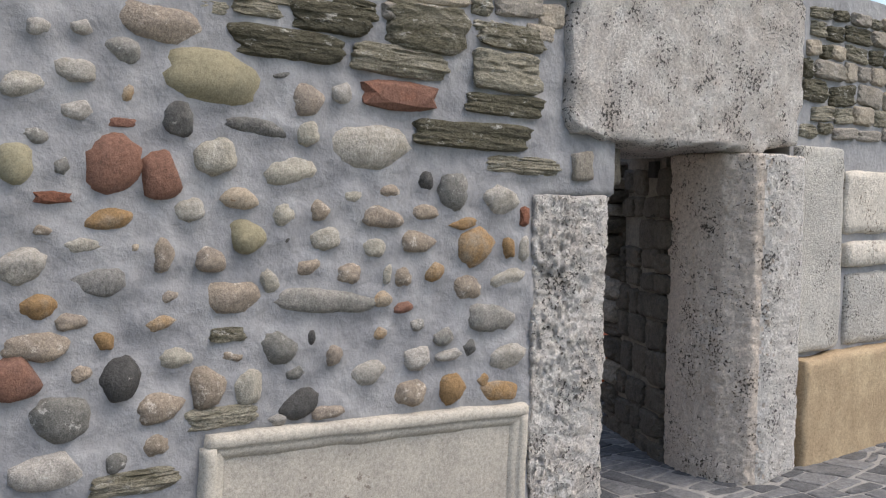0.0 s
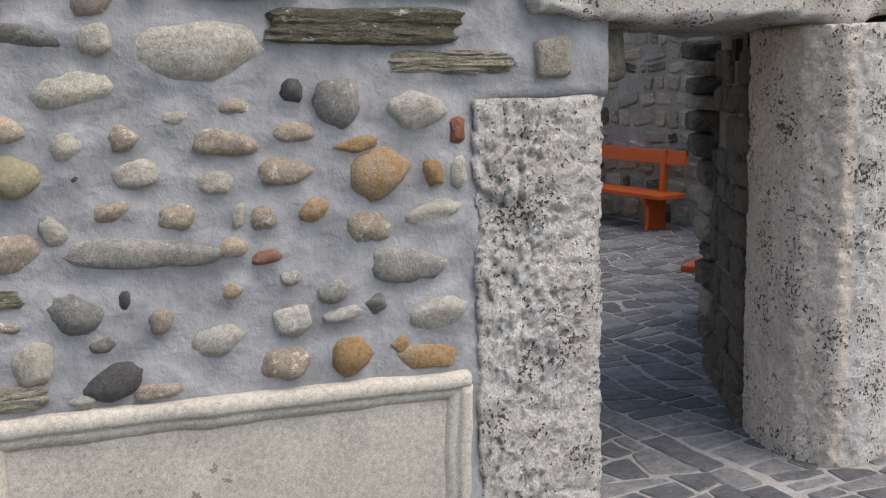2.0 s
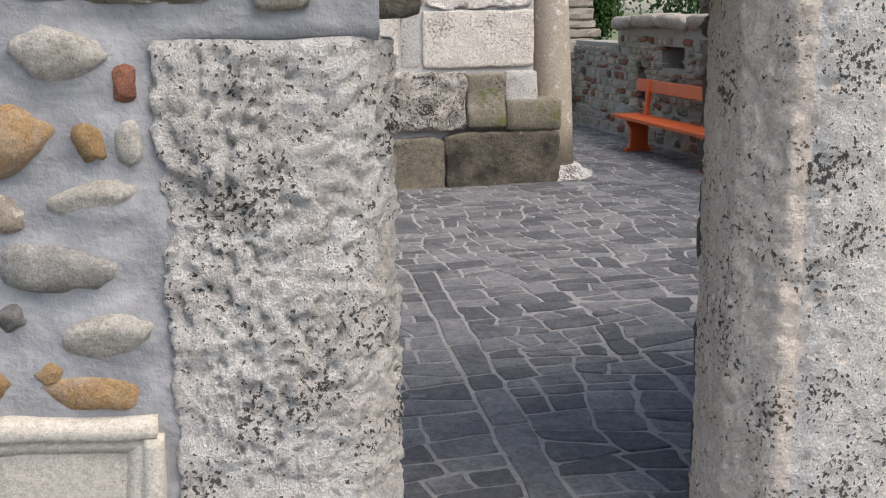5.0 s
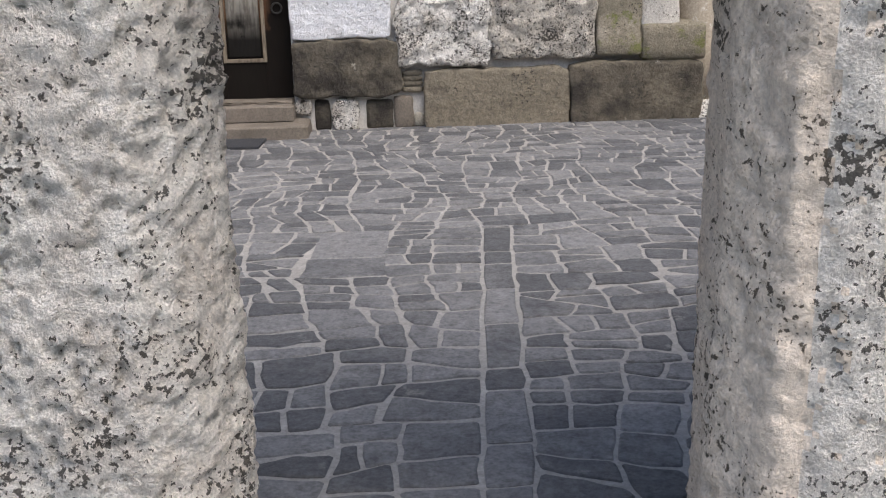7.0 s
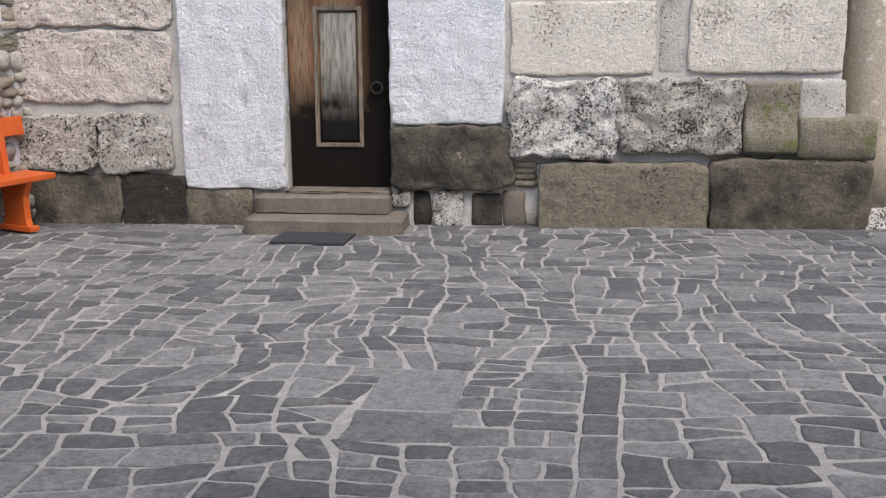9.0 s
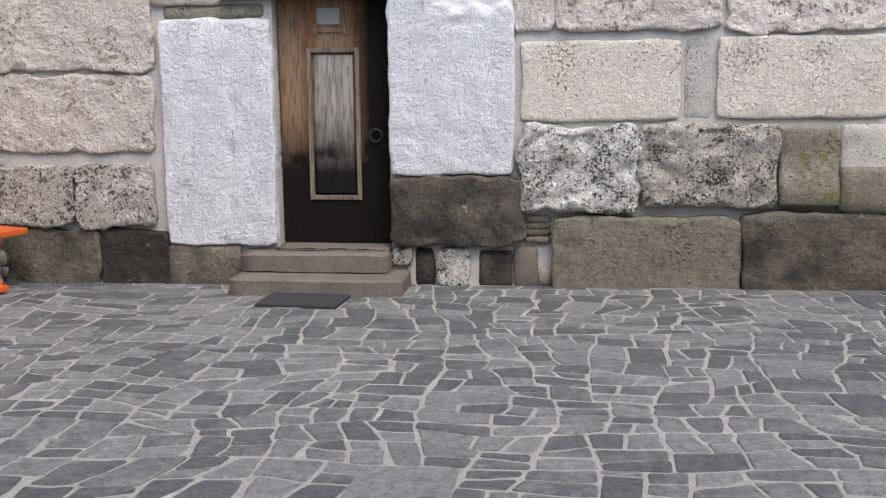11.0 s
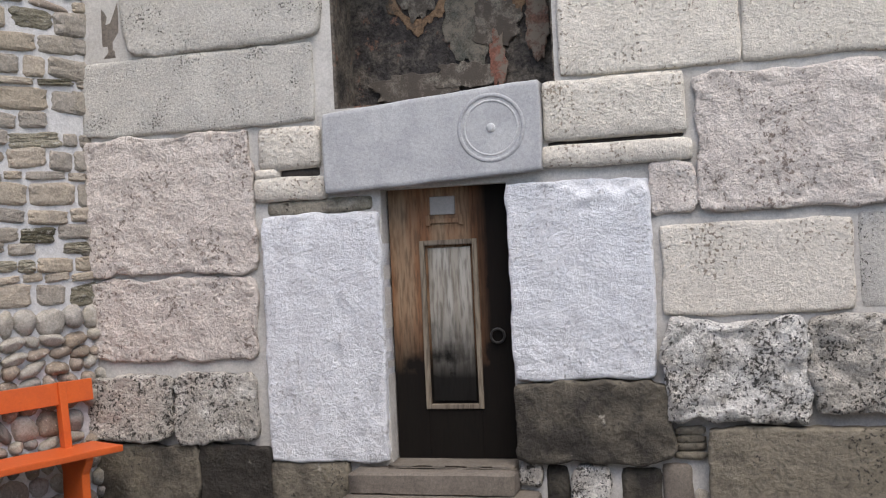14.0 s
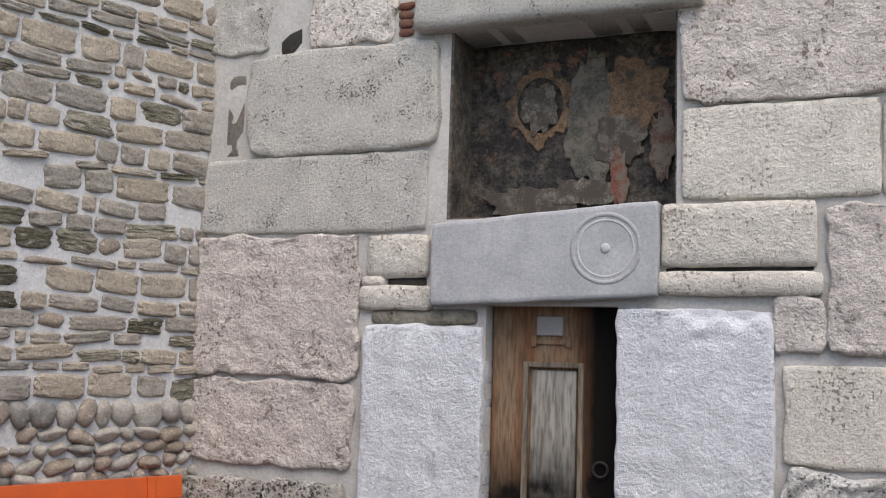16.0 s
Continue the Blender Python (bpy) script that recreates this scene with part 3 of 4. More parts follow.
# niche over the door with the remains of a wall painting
fresco = tagged(link_mesh("fresco", block_mesh(1.50, 1.24, 0.02, 77, rough=0.006, edge=0.01, cell=0.05), FRESCO), "weathered fresco in the niche over the door, colours darkened for niche shade", "fresco")
fresco.location = (0.01, 0.40, 3.24)


def patch_mesh(rx, rz, seed, hole=0.0):
    bm = bmesh.new()
    outer, inn, mid = [], [], []
    for i in range(90):
        a = i * math.pi / 45
        f = 1 + 0.34 * max(-0.6, min(0.6, fractal((math.cos(a) + seed, math.sin(a), seed), 2.6, 5)))
        outer.append(bm.verts.new((rx * f * math.cos(a), 0.0, rz * f * math.sin(a))))
        mid.append(bm.verts.new((rx * (f - 0.04) * math.cos(a), -0.004, rz * (f - 0.04) * math.sin(a))))
        if hole:
            inn.append(bm.verts.new((rx * hole * math.cos(a), -0.004, rz * hole * math.sin(a))))
    for i in range(90):
        k = (i + 1) % 90
        bm.faces.new((outer[i], outer[k], mid[k], mid[i]))
        if hole:
            bm.faces.new((mid[i], mid[k], inn[k], inn[i]))
    if not hole:
        hub = bm.verts.new((0, -0.004, 0))
        for i in range(90):
            bm.faces.new((mid[i], mid[(i + 1) % 90], hub))
    bmesh.ops.recalc_face_normals(bm, faces=bm.faces)
    return bm


for name, x, z, rx, rz, hole, mat in (("halo", -0.22, 0.18, 0.22, 0.26, 0.72, FRESCO_HALO), ("halo", 0.40, 0.22, 0.22, 0.24, 0.0, FRESCO_HALO),
                                      ("pigment", 0.12, 0.05, 0.17, 0.45, 0.0, FRESCO_GREEN), ("plaster", -0.22, 0.16, 0.12, 0.17, 0.0, FRESCO_PALE),
                                      ("plaster", 0.32, -0.08, 0.17, 0.16, 0.0, FRESCO_PALE), ("plaster", -0.28, -0.48, 0.30, 0.10, 0.0, FRESCO_PALE),
                                      ("plaster", 0.10, -0.42, 0.24, 0.09, 0.0, FRESCO_PALE), ("pigment", 0.32, -0.33, 0.06, 0.18, 0.0, FRESCO_RED),
                                      ("pigment", 0.60, -0.12, 0.08, 0.24, 0.0, FRESCO_RED)):
    ob = part(name, patch_mesh(rx, rz, len(bpy.data.objects) * 0.37, hole), mat, fresco, "", False)
    ob.location = (x, -0.026 - 0.0035 * len(fresco.children), z)
hood = tagged(link_mesh("niche_lintel", block_mesh(1.86, 0.34, 0.16, 95, rough=0.008, edge=0.03, cell=0.05, back=0.3), GREYSTONE), "rough grey stone slab roofing the niche", "lintel")
hood.location = (-0.02, 0.06, 4.03)
# reveal shares the fresco colour with its painted-in niche shade
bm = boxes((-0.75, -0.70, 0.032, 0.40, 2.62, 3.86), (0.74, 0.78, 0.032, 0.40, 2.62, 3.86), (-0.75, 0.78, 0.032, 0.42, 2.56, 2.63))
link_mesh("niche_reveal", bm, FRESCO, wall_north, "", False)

# door and steps
door = tagged(new("door_1"), "small weathered brown wooden door, stained black at the foot", "door", kind="structure")
door.location = (-0.01, 0.15, 0.29)


def wood(name, warm, grey, stain_from, stain_to, side):
    """Old planks: vertical grain, greyed in streaks, with a black stain that climbs from the foot and along the lock side."""
    m = bpy.data.materials.new(name)
    m.use_nodes = True
    nt = m.node_tree
    bsdf = nt.nodes["Principled BSDF"]
    place = nt.nodes.new("ShaderNodeNewGeometry").outputs["Position"]
    stretch = nt.nodes.new("ShaderNodeMapping")
    stretch.inputs["Scale"].default_value = (1, 1, 0.12)
    nt.links.new(place, stretch.inputs[0])

    def noise_node(scale, detail, vector):
        n = nt.nodes.new("ShaderNodeTexNoise")
        n.inputs["Scale"].default_value, n.inputs["Detail"].default_value = scale, detail
        nt.links.new(vector, n.inputs["Vector"])
        return n.outputs[0]

    def span(value, low, high, to_low=0.0, to_high=1.0):
        n = nt.nodes.new("ShaderNodeMapRange")
        for key, v in (("From Min", low), ("From Max", high), ("To Min", to_low), ("To Max", to_high)):
            n.inputs[key].default_value = v
        nt.links.new(value, n.inputs["Value"])
        return n.outputs[0]

    def calc(kind, a, b):
        n = nt.nodes.new("ShaderNodeMath")
        n.operation, n.use_clamp = kind, True
        for socket, value in zip(n.inputs, (a, b)):
            if hasattr(value, "links"):
                nt.links.new(value, socket)
            else:
                socket.default_value = value
        return n.outputs[0]

    def blend(factor, a, b):
        n = nt.nodes.new("ShaderNodeMix")
        n.data_type = "RGBA"
        nt.links.new(factor, n.inputs[0])
        for socket, value in ((n.inputs[6], a), (n.inputs[7], b)):
            if isinstance(value, tuple):
                socket.default_value = (*value, 1)
            else:
                nt.links.new(value, socket)
        return n.outputs[2]

    split = nt.nodes.new("ShaderNodeSeparateXYZ")
    nt.links.new(place, split.inputs[0])
    grain, streak, cloud = noise_node(60, 8, stretch.outputs[0]), noise_node(9, 5, stretch.outputs[0]), noise_node(3.5, 6, place)
    colour = blend(span(streak, 0.38, 0.62), warm, grey)
    colour = blend(span(grain, 0.45, 0.62, 0.0, 0.45), colour, (0.03, 0.022, 0.016))
    foot = span(split.outputs["Z"], stain_from, stain_to, 1.0, 0.0)
    lock = span(split.outputs["X"], side - 0.25, side + 0.16, 0.0, 0.95)
    soot = calc("ADD", calc("MAXIMUM", foot, lock), calc("SUBTRACT", cloud, 0.52))
    colour = blend(span(soot, 0.36, 0.78, 0.0, 0.985), colour, (0.006, 0.0055, 0.005))
    nt.links.new(colour, bsdf.inputs["Base Color"])
    bsdf.inputs["Roughness"].default_value = 0.85
    bsdf.inputs["Specular IOR Level"].default_value = 0.1
    relief = nt.nodes.new("ShaderNodeBump")
    relief.inputs["Strength"].default_value, relief.inputs["Distance"].default_value = 0.5, 0.004
    nt.links.new(grain, relief.inputs["Height"])
    nt.links.new(relief.outputs[0], bsdf.inputs["Normal"])
    return m


DOOR_WOOD = wood("weathered_door_wood", (0.21, 0.105, 0.055), (0.26, 0.18, 0.115), 0.62, 1.62, 0.16)
PANEL_WOOD = wood("greyed_panel_wood", (0.24, 0.21, 0.165), (0.35, 0.33, 0.29), 0.55, 1.75, 0.30)
MOULD_WOOD = wood("worn_moulding_wood", (0.215, 0.18, 0.135), (0.165, 0.135, 0.105), 0.30, 0.60, 0.45)

part("leaf", boxes((-0.41, 0.41, 0.02, 0.07, 0.0, 1.78)), DOOR_WOOD, door)
for x0, x1, z0, z1 in ((-0.41, -0.19, 0, 1.78), (0.17, 0.41, 0, 1.78)):
    part("stile", boxes((x0, x1, 0.0, 0.02, z0, z1), bevel=0.004), DOOR_WOOD, door)
part("rail", boxes((-0.19, 0.17, 0.0, 0.02, 0, 0.34), bevel=0.004), DOOR_WOOD, door)
part("rail", boxes((-0.19, 0.17, 0.0, 0.02, 1.42, 1.78), bevel=0.004), DOOR_WOOD, door)
part("panel", boxes((-0.155, 0.135, 0.008, 0.03, 0.375, 1.385), bevel=0.006), PANEL_WOOD, door, "greyed raised panel")
part("moulding", boxes((-0.205, -0.172, -0.014, 0.02, 0.325, 1.435), (0.152, 0.185, -0.014, 0.02, 0.325, 1.435), (-0.172, 0.152, -0.014, 0.02, 0.325, 0.358),
                       (-0.172, 0.152, -0.014, 0.02, 1.402, 1.435), bevel=0.006), MOULD_WOOD, door, "worn pale moulding")
mitre = boxes((-0.004, 0.004, -0.003, 0.004, -0.16, 0.16))
seam = part("seam", mitre, IRON, door)
seam.matrix_world = door.matrix_basis @ pose(0.25, 0, 1.56, 0, 28, 0)
plate = part("plate", boxes((-0.085, 0.085, -0.012, 0.0, -0.06, 0.06), bevel=0.01), PLATE, door, "faded pale enamel plate")
plate.location = (-0.035, 0, 1.66)
part("bracket", boxes((-0.15, 0.09, -0.012, 0.0, 1.545, 1.575), bevel=0.004), DOOR_WOOD, door)
part("bracket_peg", boxes((-0.15, -0.12, -0.02, 0.0, 1.53, 1.60), (0.07, 0.10, -0.02, 0.0, 1.53, 1.60), bevel=0.004), DOOR_WOOD, door)
handle = part("handle", ring_mesh(0.045, 0.008, 1.0, 20, 6), IRON, door, "black iron ring handle", True)
handle.location = (0.30, -0.022, 0.80)
lock = bmesh.new()
bmesh.ops.create_cone(lock, cap_ends=True, segments=16, radius1=0.045, radius2=0.035, depth=0.03)
lock = part("escutcheon", lock, IRON, door)
lock.matrix_world = door.matrix_basis @ pose(0.30, -0.008, 0.84, 90, 0, 0)


def step_mesh(x0, x1, y0, y1, z0, z1, seed):
    bm = boxes((x0, x1, y0, y1, z0, z1))
    bmesh.ops.subdivide_edges(bm, edges=bm.edges, cuts=10, use_grid_fill=True)
    bmesh.ops.bevel(bm, geom=[e for e in bm.edges if len(e.link_faces) == 2 and e.calc_face_angle(0) > 1], offset=0.012, segments=2, affect="EDGES")
    for v in bm.verts:
        v.co += Vector((1, 1, 1)) * 0.006 * fractal((v.co.x + seed, v.co.y, v.co.z), 6.0, 3)
    return bm


steps = tagged(new("door_steps"), "two worn grey-brown stone steps below the door", "steps")
part("step", step_mesh(-0.69, 0.55, -0.43, 0.02, -0.03, 0.122, 3), STEP, steps, "", True)
part("step", step_mesh(-0.665, 0.415, -0.19, 0.14, 0.12, 0.262, 9), STEP, steps, "", True)
part("sill", step_mesh(-0.44, 0.41, -0.06, 0.2, 0.262, 0.288, 14), STEP, steps, "", True)
bm = boxes((-0.28, 0.28, -0.19, 0.19, 0.0, 0.018))
bmesh.ops.subdivide_edges(bm, edges=[e for e in bm.edges if abs(e.verts[0].co.x - e.verts[1].co.x) > 0.1], cuts=90, use_grid_fill=True)
for v in bm.verts:
    if v.co.z > 0.01:
        v.co.z += 0.003 * math.sin(v.co.x * 260)
mat_thing = tagged(link_mesh("door_mat", bm, RUBBER, smooth=False), "black ribbed rubber mat on the paving by the steps", "mat")
mat_thing.matrix_world = pose(-0.10, -0.62, ground_z(-0.1, -0.62) + 0.004, 0, 0, -4)

# ---- column at the corner of the church ----
column = tagged(new("column"), "old Roman marble column shaft standing at the church corner", "column")
column.location = (4.17, 0.34, 0.02)


def lathe(profile, segments=40, rough=0.004, lean=0.0):
    bm = bmesh.new()
    rows = []
    for r, z in profile:
        row = []
        for i in range(segments):
            a = i * 2 * math.pi / segments
            q = (math.cos(a) * r, math.sin(a) * r, z)
            f = r + rough * fractal(q, 6.0, 3)
            row.append(bm.verts.new((f * math.cos(a) + lean * z, f * math.sin(a), z)))
        rows.append(row)
    for a, b in zip(rows, rows[1:]):
        for i in range(segments):
            k = (i + 1) % segments
            bm.faces.new((a[i], a[k], b[k], b[i]))
    bm.faces.new(rows[-1])
    bm.faces.new(rows[0][::-1])
    bmesh.ops.recalc_face_normals(bm, faces=bm.faces)
    return bm


shaft = [(0.235 - 0.012 * i, 0.14 + i * 0.45) for i in range(9)]
COLUMN = material("streaked_marble", (0.50, 0.44, 0.35), (0.38, 0.33, 0.26), 3, 40, 0.85, 0.5, 0.01, vary=0, lichen=(0.66, 0.63, 0.57), lichen_at=0.60)
part("shaft", lathe(shaft, rough=0.008, lean=-0.02), COLUMN, column, "", True)
part("base", lathe([(0.42, -0.06), (0.43, 0.03), (0.40, 0.06), (0.33, 0.08), (0.32, 0.11), (0.27, 0.145), (0.2, 0.15)], rough=0.02), CONGLOMERATE, column, "broken pale moulded base", True)

# ---- walls built of loose stones ----


def rubble(parent, m, u0, u1, z0, z1, rnd, kinds, course=(0.07, 0.15), width=(0.12, 0.36), proud=0.35, top=None, round_below=None, deep=0.14, fill=1.06, spin=5, holes=()):
    """Courses of rough stones over the face of a wall, bedded in its mortar."""
    z, k = z0, 0
    while z < z1 - 0.03:
        h = rnd.uniform(*course)
        u = u0 + rnd.uniform(-0.1, 0.05)
        while u < u1:
            round_one = round_below is not None and z < round_below
            w = rnd.uniform(0.10, 0.20) if round_one else rnd.uniform(*width)
            limit = top(u + w / 2) if top else z1
            if any(c0 < u + w / 2 < c1 and e0 < z + h / 2 < e1 for c0, c1, e0, e1 in holes):
                pass
            elif z + h < limit and rnd.random() > (0.03 if round_one else 0.03):
                mat = rnd.choice((PALE, TAN, GREY, PALE, GREY, PALE, TAN)) if round_one else rnd.choice(kinds)
                set_stone(parent, m, min(u, u1 - w / 2) + w / 2, z + h / 2 + rnd.uniform(-0.012, 0.012), (w - rnd.uniform(0.005, 0.03)) * (1.2 if round_one else fill), (h - rnd.uniform(0.004, 0.02)) * (rnd.uniform(0.88, 1.04)) * (1.25 if round_one else fill + 0.04),
                          mat, rnd.randrange(40), deep * rnd.uniform(0.8, 1.2), rnd.uniform(-25, 25) if round_one else rnd.uniform(-spin, spin), (0.42 if round_one else proud) * rnd.uniform(0.8, 1.2))
            u += w
        z += h


FLAT = (SCHIST, SCHIST, FLAT_GREY := material("flat_grey_rubble", (0.35, 0.315, 0.27), (0.23, 0.205, 0.17), 8, 50, 0.9, 0.9, 0.018, fine=0.3), FLAT_TAN := material("flat_tan_rubble", (0.42, 0.36, 0.28), (0.30, 0.26, 0.21), 8, 50, 0.9, 0.9, 0.018, fine=0.3))
# darker brown stone and mortar for the passage flank
DARK_BROWN = material("dark_brown_rubble", (0.145, 0.125, 0.10), (0.085, 0.075, 0.062), 8, 40, 0.95, 0.9, 0.02, fine=0.3)
DARK_BROWN_MORTAR = material("dark_brown_mortar", (0.20, 0.175, 0.145), (0.11, 0.098, 0.082), 4, 25, 0.95, 0.7, 0.025, vary=0, fine=0.25)
for flat in (FLAT_GREY, FLAT_TAN, DARK_BROWN):
    for i in range(6):
        STONES[(flat.name, i)] = stone_data("rubble", flat, 31 + i, 8.0, 0.09, 0.03, 3)
PALE_MORTAR = material("pale_lime_mortar", (0.52, 0.51, 0.50), (0.41, 0.40, 0.39), 3, 30, 0.9, 0.6, 0.02, vary=0, fine=0.15)

# side wall of the yard, left of the church door
SIDE = pose(-2.60, 0.0, 0.0, 0, 0, 67) @ Matrix.Translation((-7.4, 0, 0))
wall_west = structure("wall_west", "tall yard wall of flat rubble and river cobbles in pale mortar", PALE_MORTAR, boxes((-0.7, 7.7, 0.0, 0.55, -0.3, 4.6)))
wall_west.matrix_world = SIDE
rubble(wall_west, SIDE, 4.3, 7.5, 0.0, 4.3, random.Random(12), (FLAT_GREY, FLAT_GREY, FLAT_TAN, FLAT_TAN, FLAT_TAN, FLAT_GREY, SCHIST, TAN, FLAT_GREY, FLAT_TAN), course=(0.06, 0.19), width=(0.10, 0.42), round_below=1.25, proud=0.2, fill=1.05, spin=7)

# entrance wall: cobbles and slabs set wide apart in smooth mortar
ENTRY = pose(0.0, -7.547, 0.0, 0, 0, math.degrees(math.atan(-0.0725)))
wall_south = structure("wall_south", "entrance wall of river cobbles set wide apart in smooth grey mortar", MORTAR, boxes((0, 0.01, 0.3, 0.31, -0.2, 0.1)))


def mortar_face(u0, u1, z0, z1, cell=0.035, lift=0.0, body=0.56):
    """Uneven trowelled mortar, towards -y, with its body behind it."""
    bm = bmesh.new()
    nu, nv = max(2, int((u1 - u0) / cell)), max(2, int((z1 - z0) / cell))
    rows = []
    for j in range(nv + 1):
        z = z0 + (z1 - z0) * j / nv
        row = []
        for i in range(nu + 1):
            u = u0 + (u1 - u0) * i / nu
            swell = 0.0
            for a in (-1, 0, 1):
                for b in (-1, 0, 1):
                    for cu, cz, ru, rz in BEDS.get((int(u // 0.25) + a, int(z // 0.25) + b), ()):
                        d = (math.hypot((u - cu) / ru, (z - cz) / rz) - 1) * min(ru, rz)
                        swell = max(swell, 0.014 * math.exp(-(max(d, 0.0) / 0.022) ** 2))
            sunk = 0.09 * max(0.0, min(1.0, (u - 0.40) / 0.06)) * max(0.0, min(1.0, (1.70 - z) / 0.06)) if u < 1.0 else 0.0
            row.append(bm.verts.new((u, lift + sunk - swell - 0.010 * fractal((u, 3.0, z), 2.6, 3) - 0.008 * fractal((u, 9.0, z), 9.0, 4), z)))
        rows.append(row)
    for j in range(nv):
        for i in range(nu):
            bm.faces.new((rows[j][i], rows[j][i + 1], rows[j + 1][i + 1], rows[j + 1][i]))
    loop = rows[0] + [r[-1] for r in rows[1:]] + rows[-1][-2::-1] + [r[0] for r in rows[-2:0:-1]]
    rear = [bm.verts.new((v.co.x, body, v.co.z)) for v in loop]
    rim = [bm.verts.new(v.co) for v in loop]
    for k in range(len(loop)):
        n = (k + 1) % len(loop)
        bm.faces.new((rim[k], rear[k], rear[n], rim[n]))
    bm.faces.new(rear[::-1])
    return bm


wall_south.matrix_world = Matrix.Identity(4)
COBBLES, BEDS = 0, {}


def cobble(u, z, w, h, mat):
    global COBBLES
    COBBLES += 1
    BEDS.setdefault((int(u // 0.25), int(z // 0.25)), []).append((u, z, w / 2, h / 2))
    flat = mat in (SCHIST, BRICK)
    set_stone(wall_south, ENTRY, u, z, w * (1.06 if flat else 1.16), h * (1.08 if flat else 1.18), mat, COBBLES, min(0.16, (0.9 if flat else 0.85) * min(w, h) + 0.03), (COBBLES * 37 % 17) - 8 if not flat else 1, 0.36)


cobble(-1.85, 2.20, 0.069, 0.062, GREY)
cobble(-1.71, 2.21, 0.073, 0.053, GREY)
cobble(-1.57, 2.15, 0.121, 0.088, GREY)
cobble(-1.45, 2.25, 0.347, 0.130, TAN)
cobble(-1.73, 2.07, 0.138, 0.080, PALE)
cobble(-1.90, 2.01, 0.145, 0.078, PALE)
cobble(-1.56, 2.01, 0.055, 0.074, OCHRE)
cobble(-1.72, 1.94, 0.111, 0.072, GREY)
cobble(-1.58, 1.91, 0.108, 0.040, BRICK)
cobble(-1.38, 1.93, 0.101, 0.114, DARK)
cobble(-1.24, 2.08, 0.377, 0.185, OLIVE)
cobble(-0.96, 2.12, 0.134, 0.028, DARK)
cobble(-0.85, 2.04, 0.139, 0.115, TAN)
cobble(-0.69, 2.07, 0.094, 0.090, GREY)
cobble(-0.41, 2.08, 0.375, 0.113, BRICK)
cobble(-1.07, 1.92, 0.236, 0.057, DARK)
cobble(-0.85, 1.91, 0.101, 0.101, PALE)
cobble(-1.86, 1.85, 0.087, 0.061, GREY)
cobble(-1.92, 1.76, 0.123, 0.121, OLIVE)
cobble(-1.78, 1.76, 0.065, 0.067, GREY)
cobble(-1.60, 1.77, 0.214, 0.194, RED)
cobble(-1.44, 1.74, 0.154, 0.152, RED)
cobble(-1.23, 1.81, 0.161, 0.134, PALE)
cobble(-0.92, 1.76, 0.237, 0.109, PALE)
cobble(-0.55, 1.86, 0.422, 0.188, PALE)
cobble(-0.00, 1.94, 0.668, 0.120, SCHIST)
cobble(0.30, 1.82, 0.473, 0.080, SCHIST)
cobble(-0.27, 1.74, 0.068, 0.070, DARK)
cobble(-0.11, 1.69, 0.155, 0.167, GREY)
cobble(-0.45, 1.70, 0.117, 0.059, TAN)
cobble(-0.64, 1.67, 0.125, 0.057, PALE)
cobble(-1.13, 1.66, 0.150, 0.076, OCHRE)
cobble(-1.81, 1.66, 0.128, 0.044, BRICK)
cobble(-1.95, 1.64, 0.060, 0.026, DARK)
cobble(-1.33, 1.62, 0.112, 0.085, PALE)
cobble(-0.95, 1.60, 0.104, 0.100, PALE)
cobble(-0.79, 1.62, 0.089, 0.073, TAN)
cobble(-0.49, 1.60, 0.201, 0.090, TAN)
cobble(-0.27, 1.61, 0.139, 0.070, TAN)
cobble(0.16, 1.66, 0.203, 0.129, PALE)
cobble(-0.06, 1.56, 0.171, 0.058, OCHRE)
cobble(0.31, 1.59, 0.052, 0.092, BRICK)
cobble(-1.62, 1.59, 0.183, 0.088, OCHRE)
cobble(-1.84, 1.56, 0.067, 0.042, TAN)
cobble(-1.10, 1.52, 0.146, 0.118, OLIVE)
cobble(-1.71, 1.50, 0.134, 0.055, PALE)
cobble(-0.76, 1.51, 0.132, 0.091, PALE)
cobble(-0.94, 1.51, 0.059, 0.038, DARK)
cobble(-0.30, 1.49, 0.177, 0.079, TAN)
cobble(-0.53, 1.47, 0.120, 0.068, PALE)
cobble(0.02, 1.46, 0.209, 0.152, OCHRE)
cobble(0.22, 1.45, 0.086, 0.095, OCHRE)
cobble(0.31, 1.45, 0.066, 0.122, PALE)
cobble(-1.53, 1.49, 0.056, 0.049, OCHRE)
cobble(-1.43, 1.47, 0.079, 0.116, TAN)
cobble(-1.25, 1.45, 0.115, 0.091, TAN)
cobble(-1.91, 1.44, 0.147, 0.108, PALE)
cobble(-0.85, 1.40, 0.154, 0.065, TAN)
cobble(-0.65, 1.37, 0.109, 0.075, TAN)
cobble(-0.38, 1.35, 0.095, 0.092, TAN)
cobble(-0.21, 1.36, 0.107, 0.095, OCHRE)
cobble(-0.46, 1.36, 0.047, 0.077, PALE)
cobble(0.21, 1.31, 0.199, 0.086, PALE)
cobble(-1.01, 1.35, 0.077, 0.092, PALE)
cobble(-1.66, 1.38, 0.200, 0.102, DARK)
cobble(-0.02, 1.29, 0.153, 0.112, TAN)
cobble(-0.75, 1.27, 0.426, 0.098, GREY)
cobble(-0.48, 1.26, 0.093, 0.064, OCHRE)
cobble(-1.41, 1.32, 0.075, 0.050, TAN)
cobble(-1.17, 1.30, 0.241, 0.114, TAN)
cobble(-0.38, 1.22, 0.108, 0.056, RED)
cobble(-1.85, 1.31, 0.133, 0.078, OCHRE)
cobble(0.12, 1.15, 0.251, 0.130, GREY)
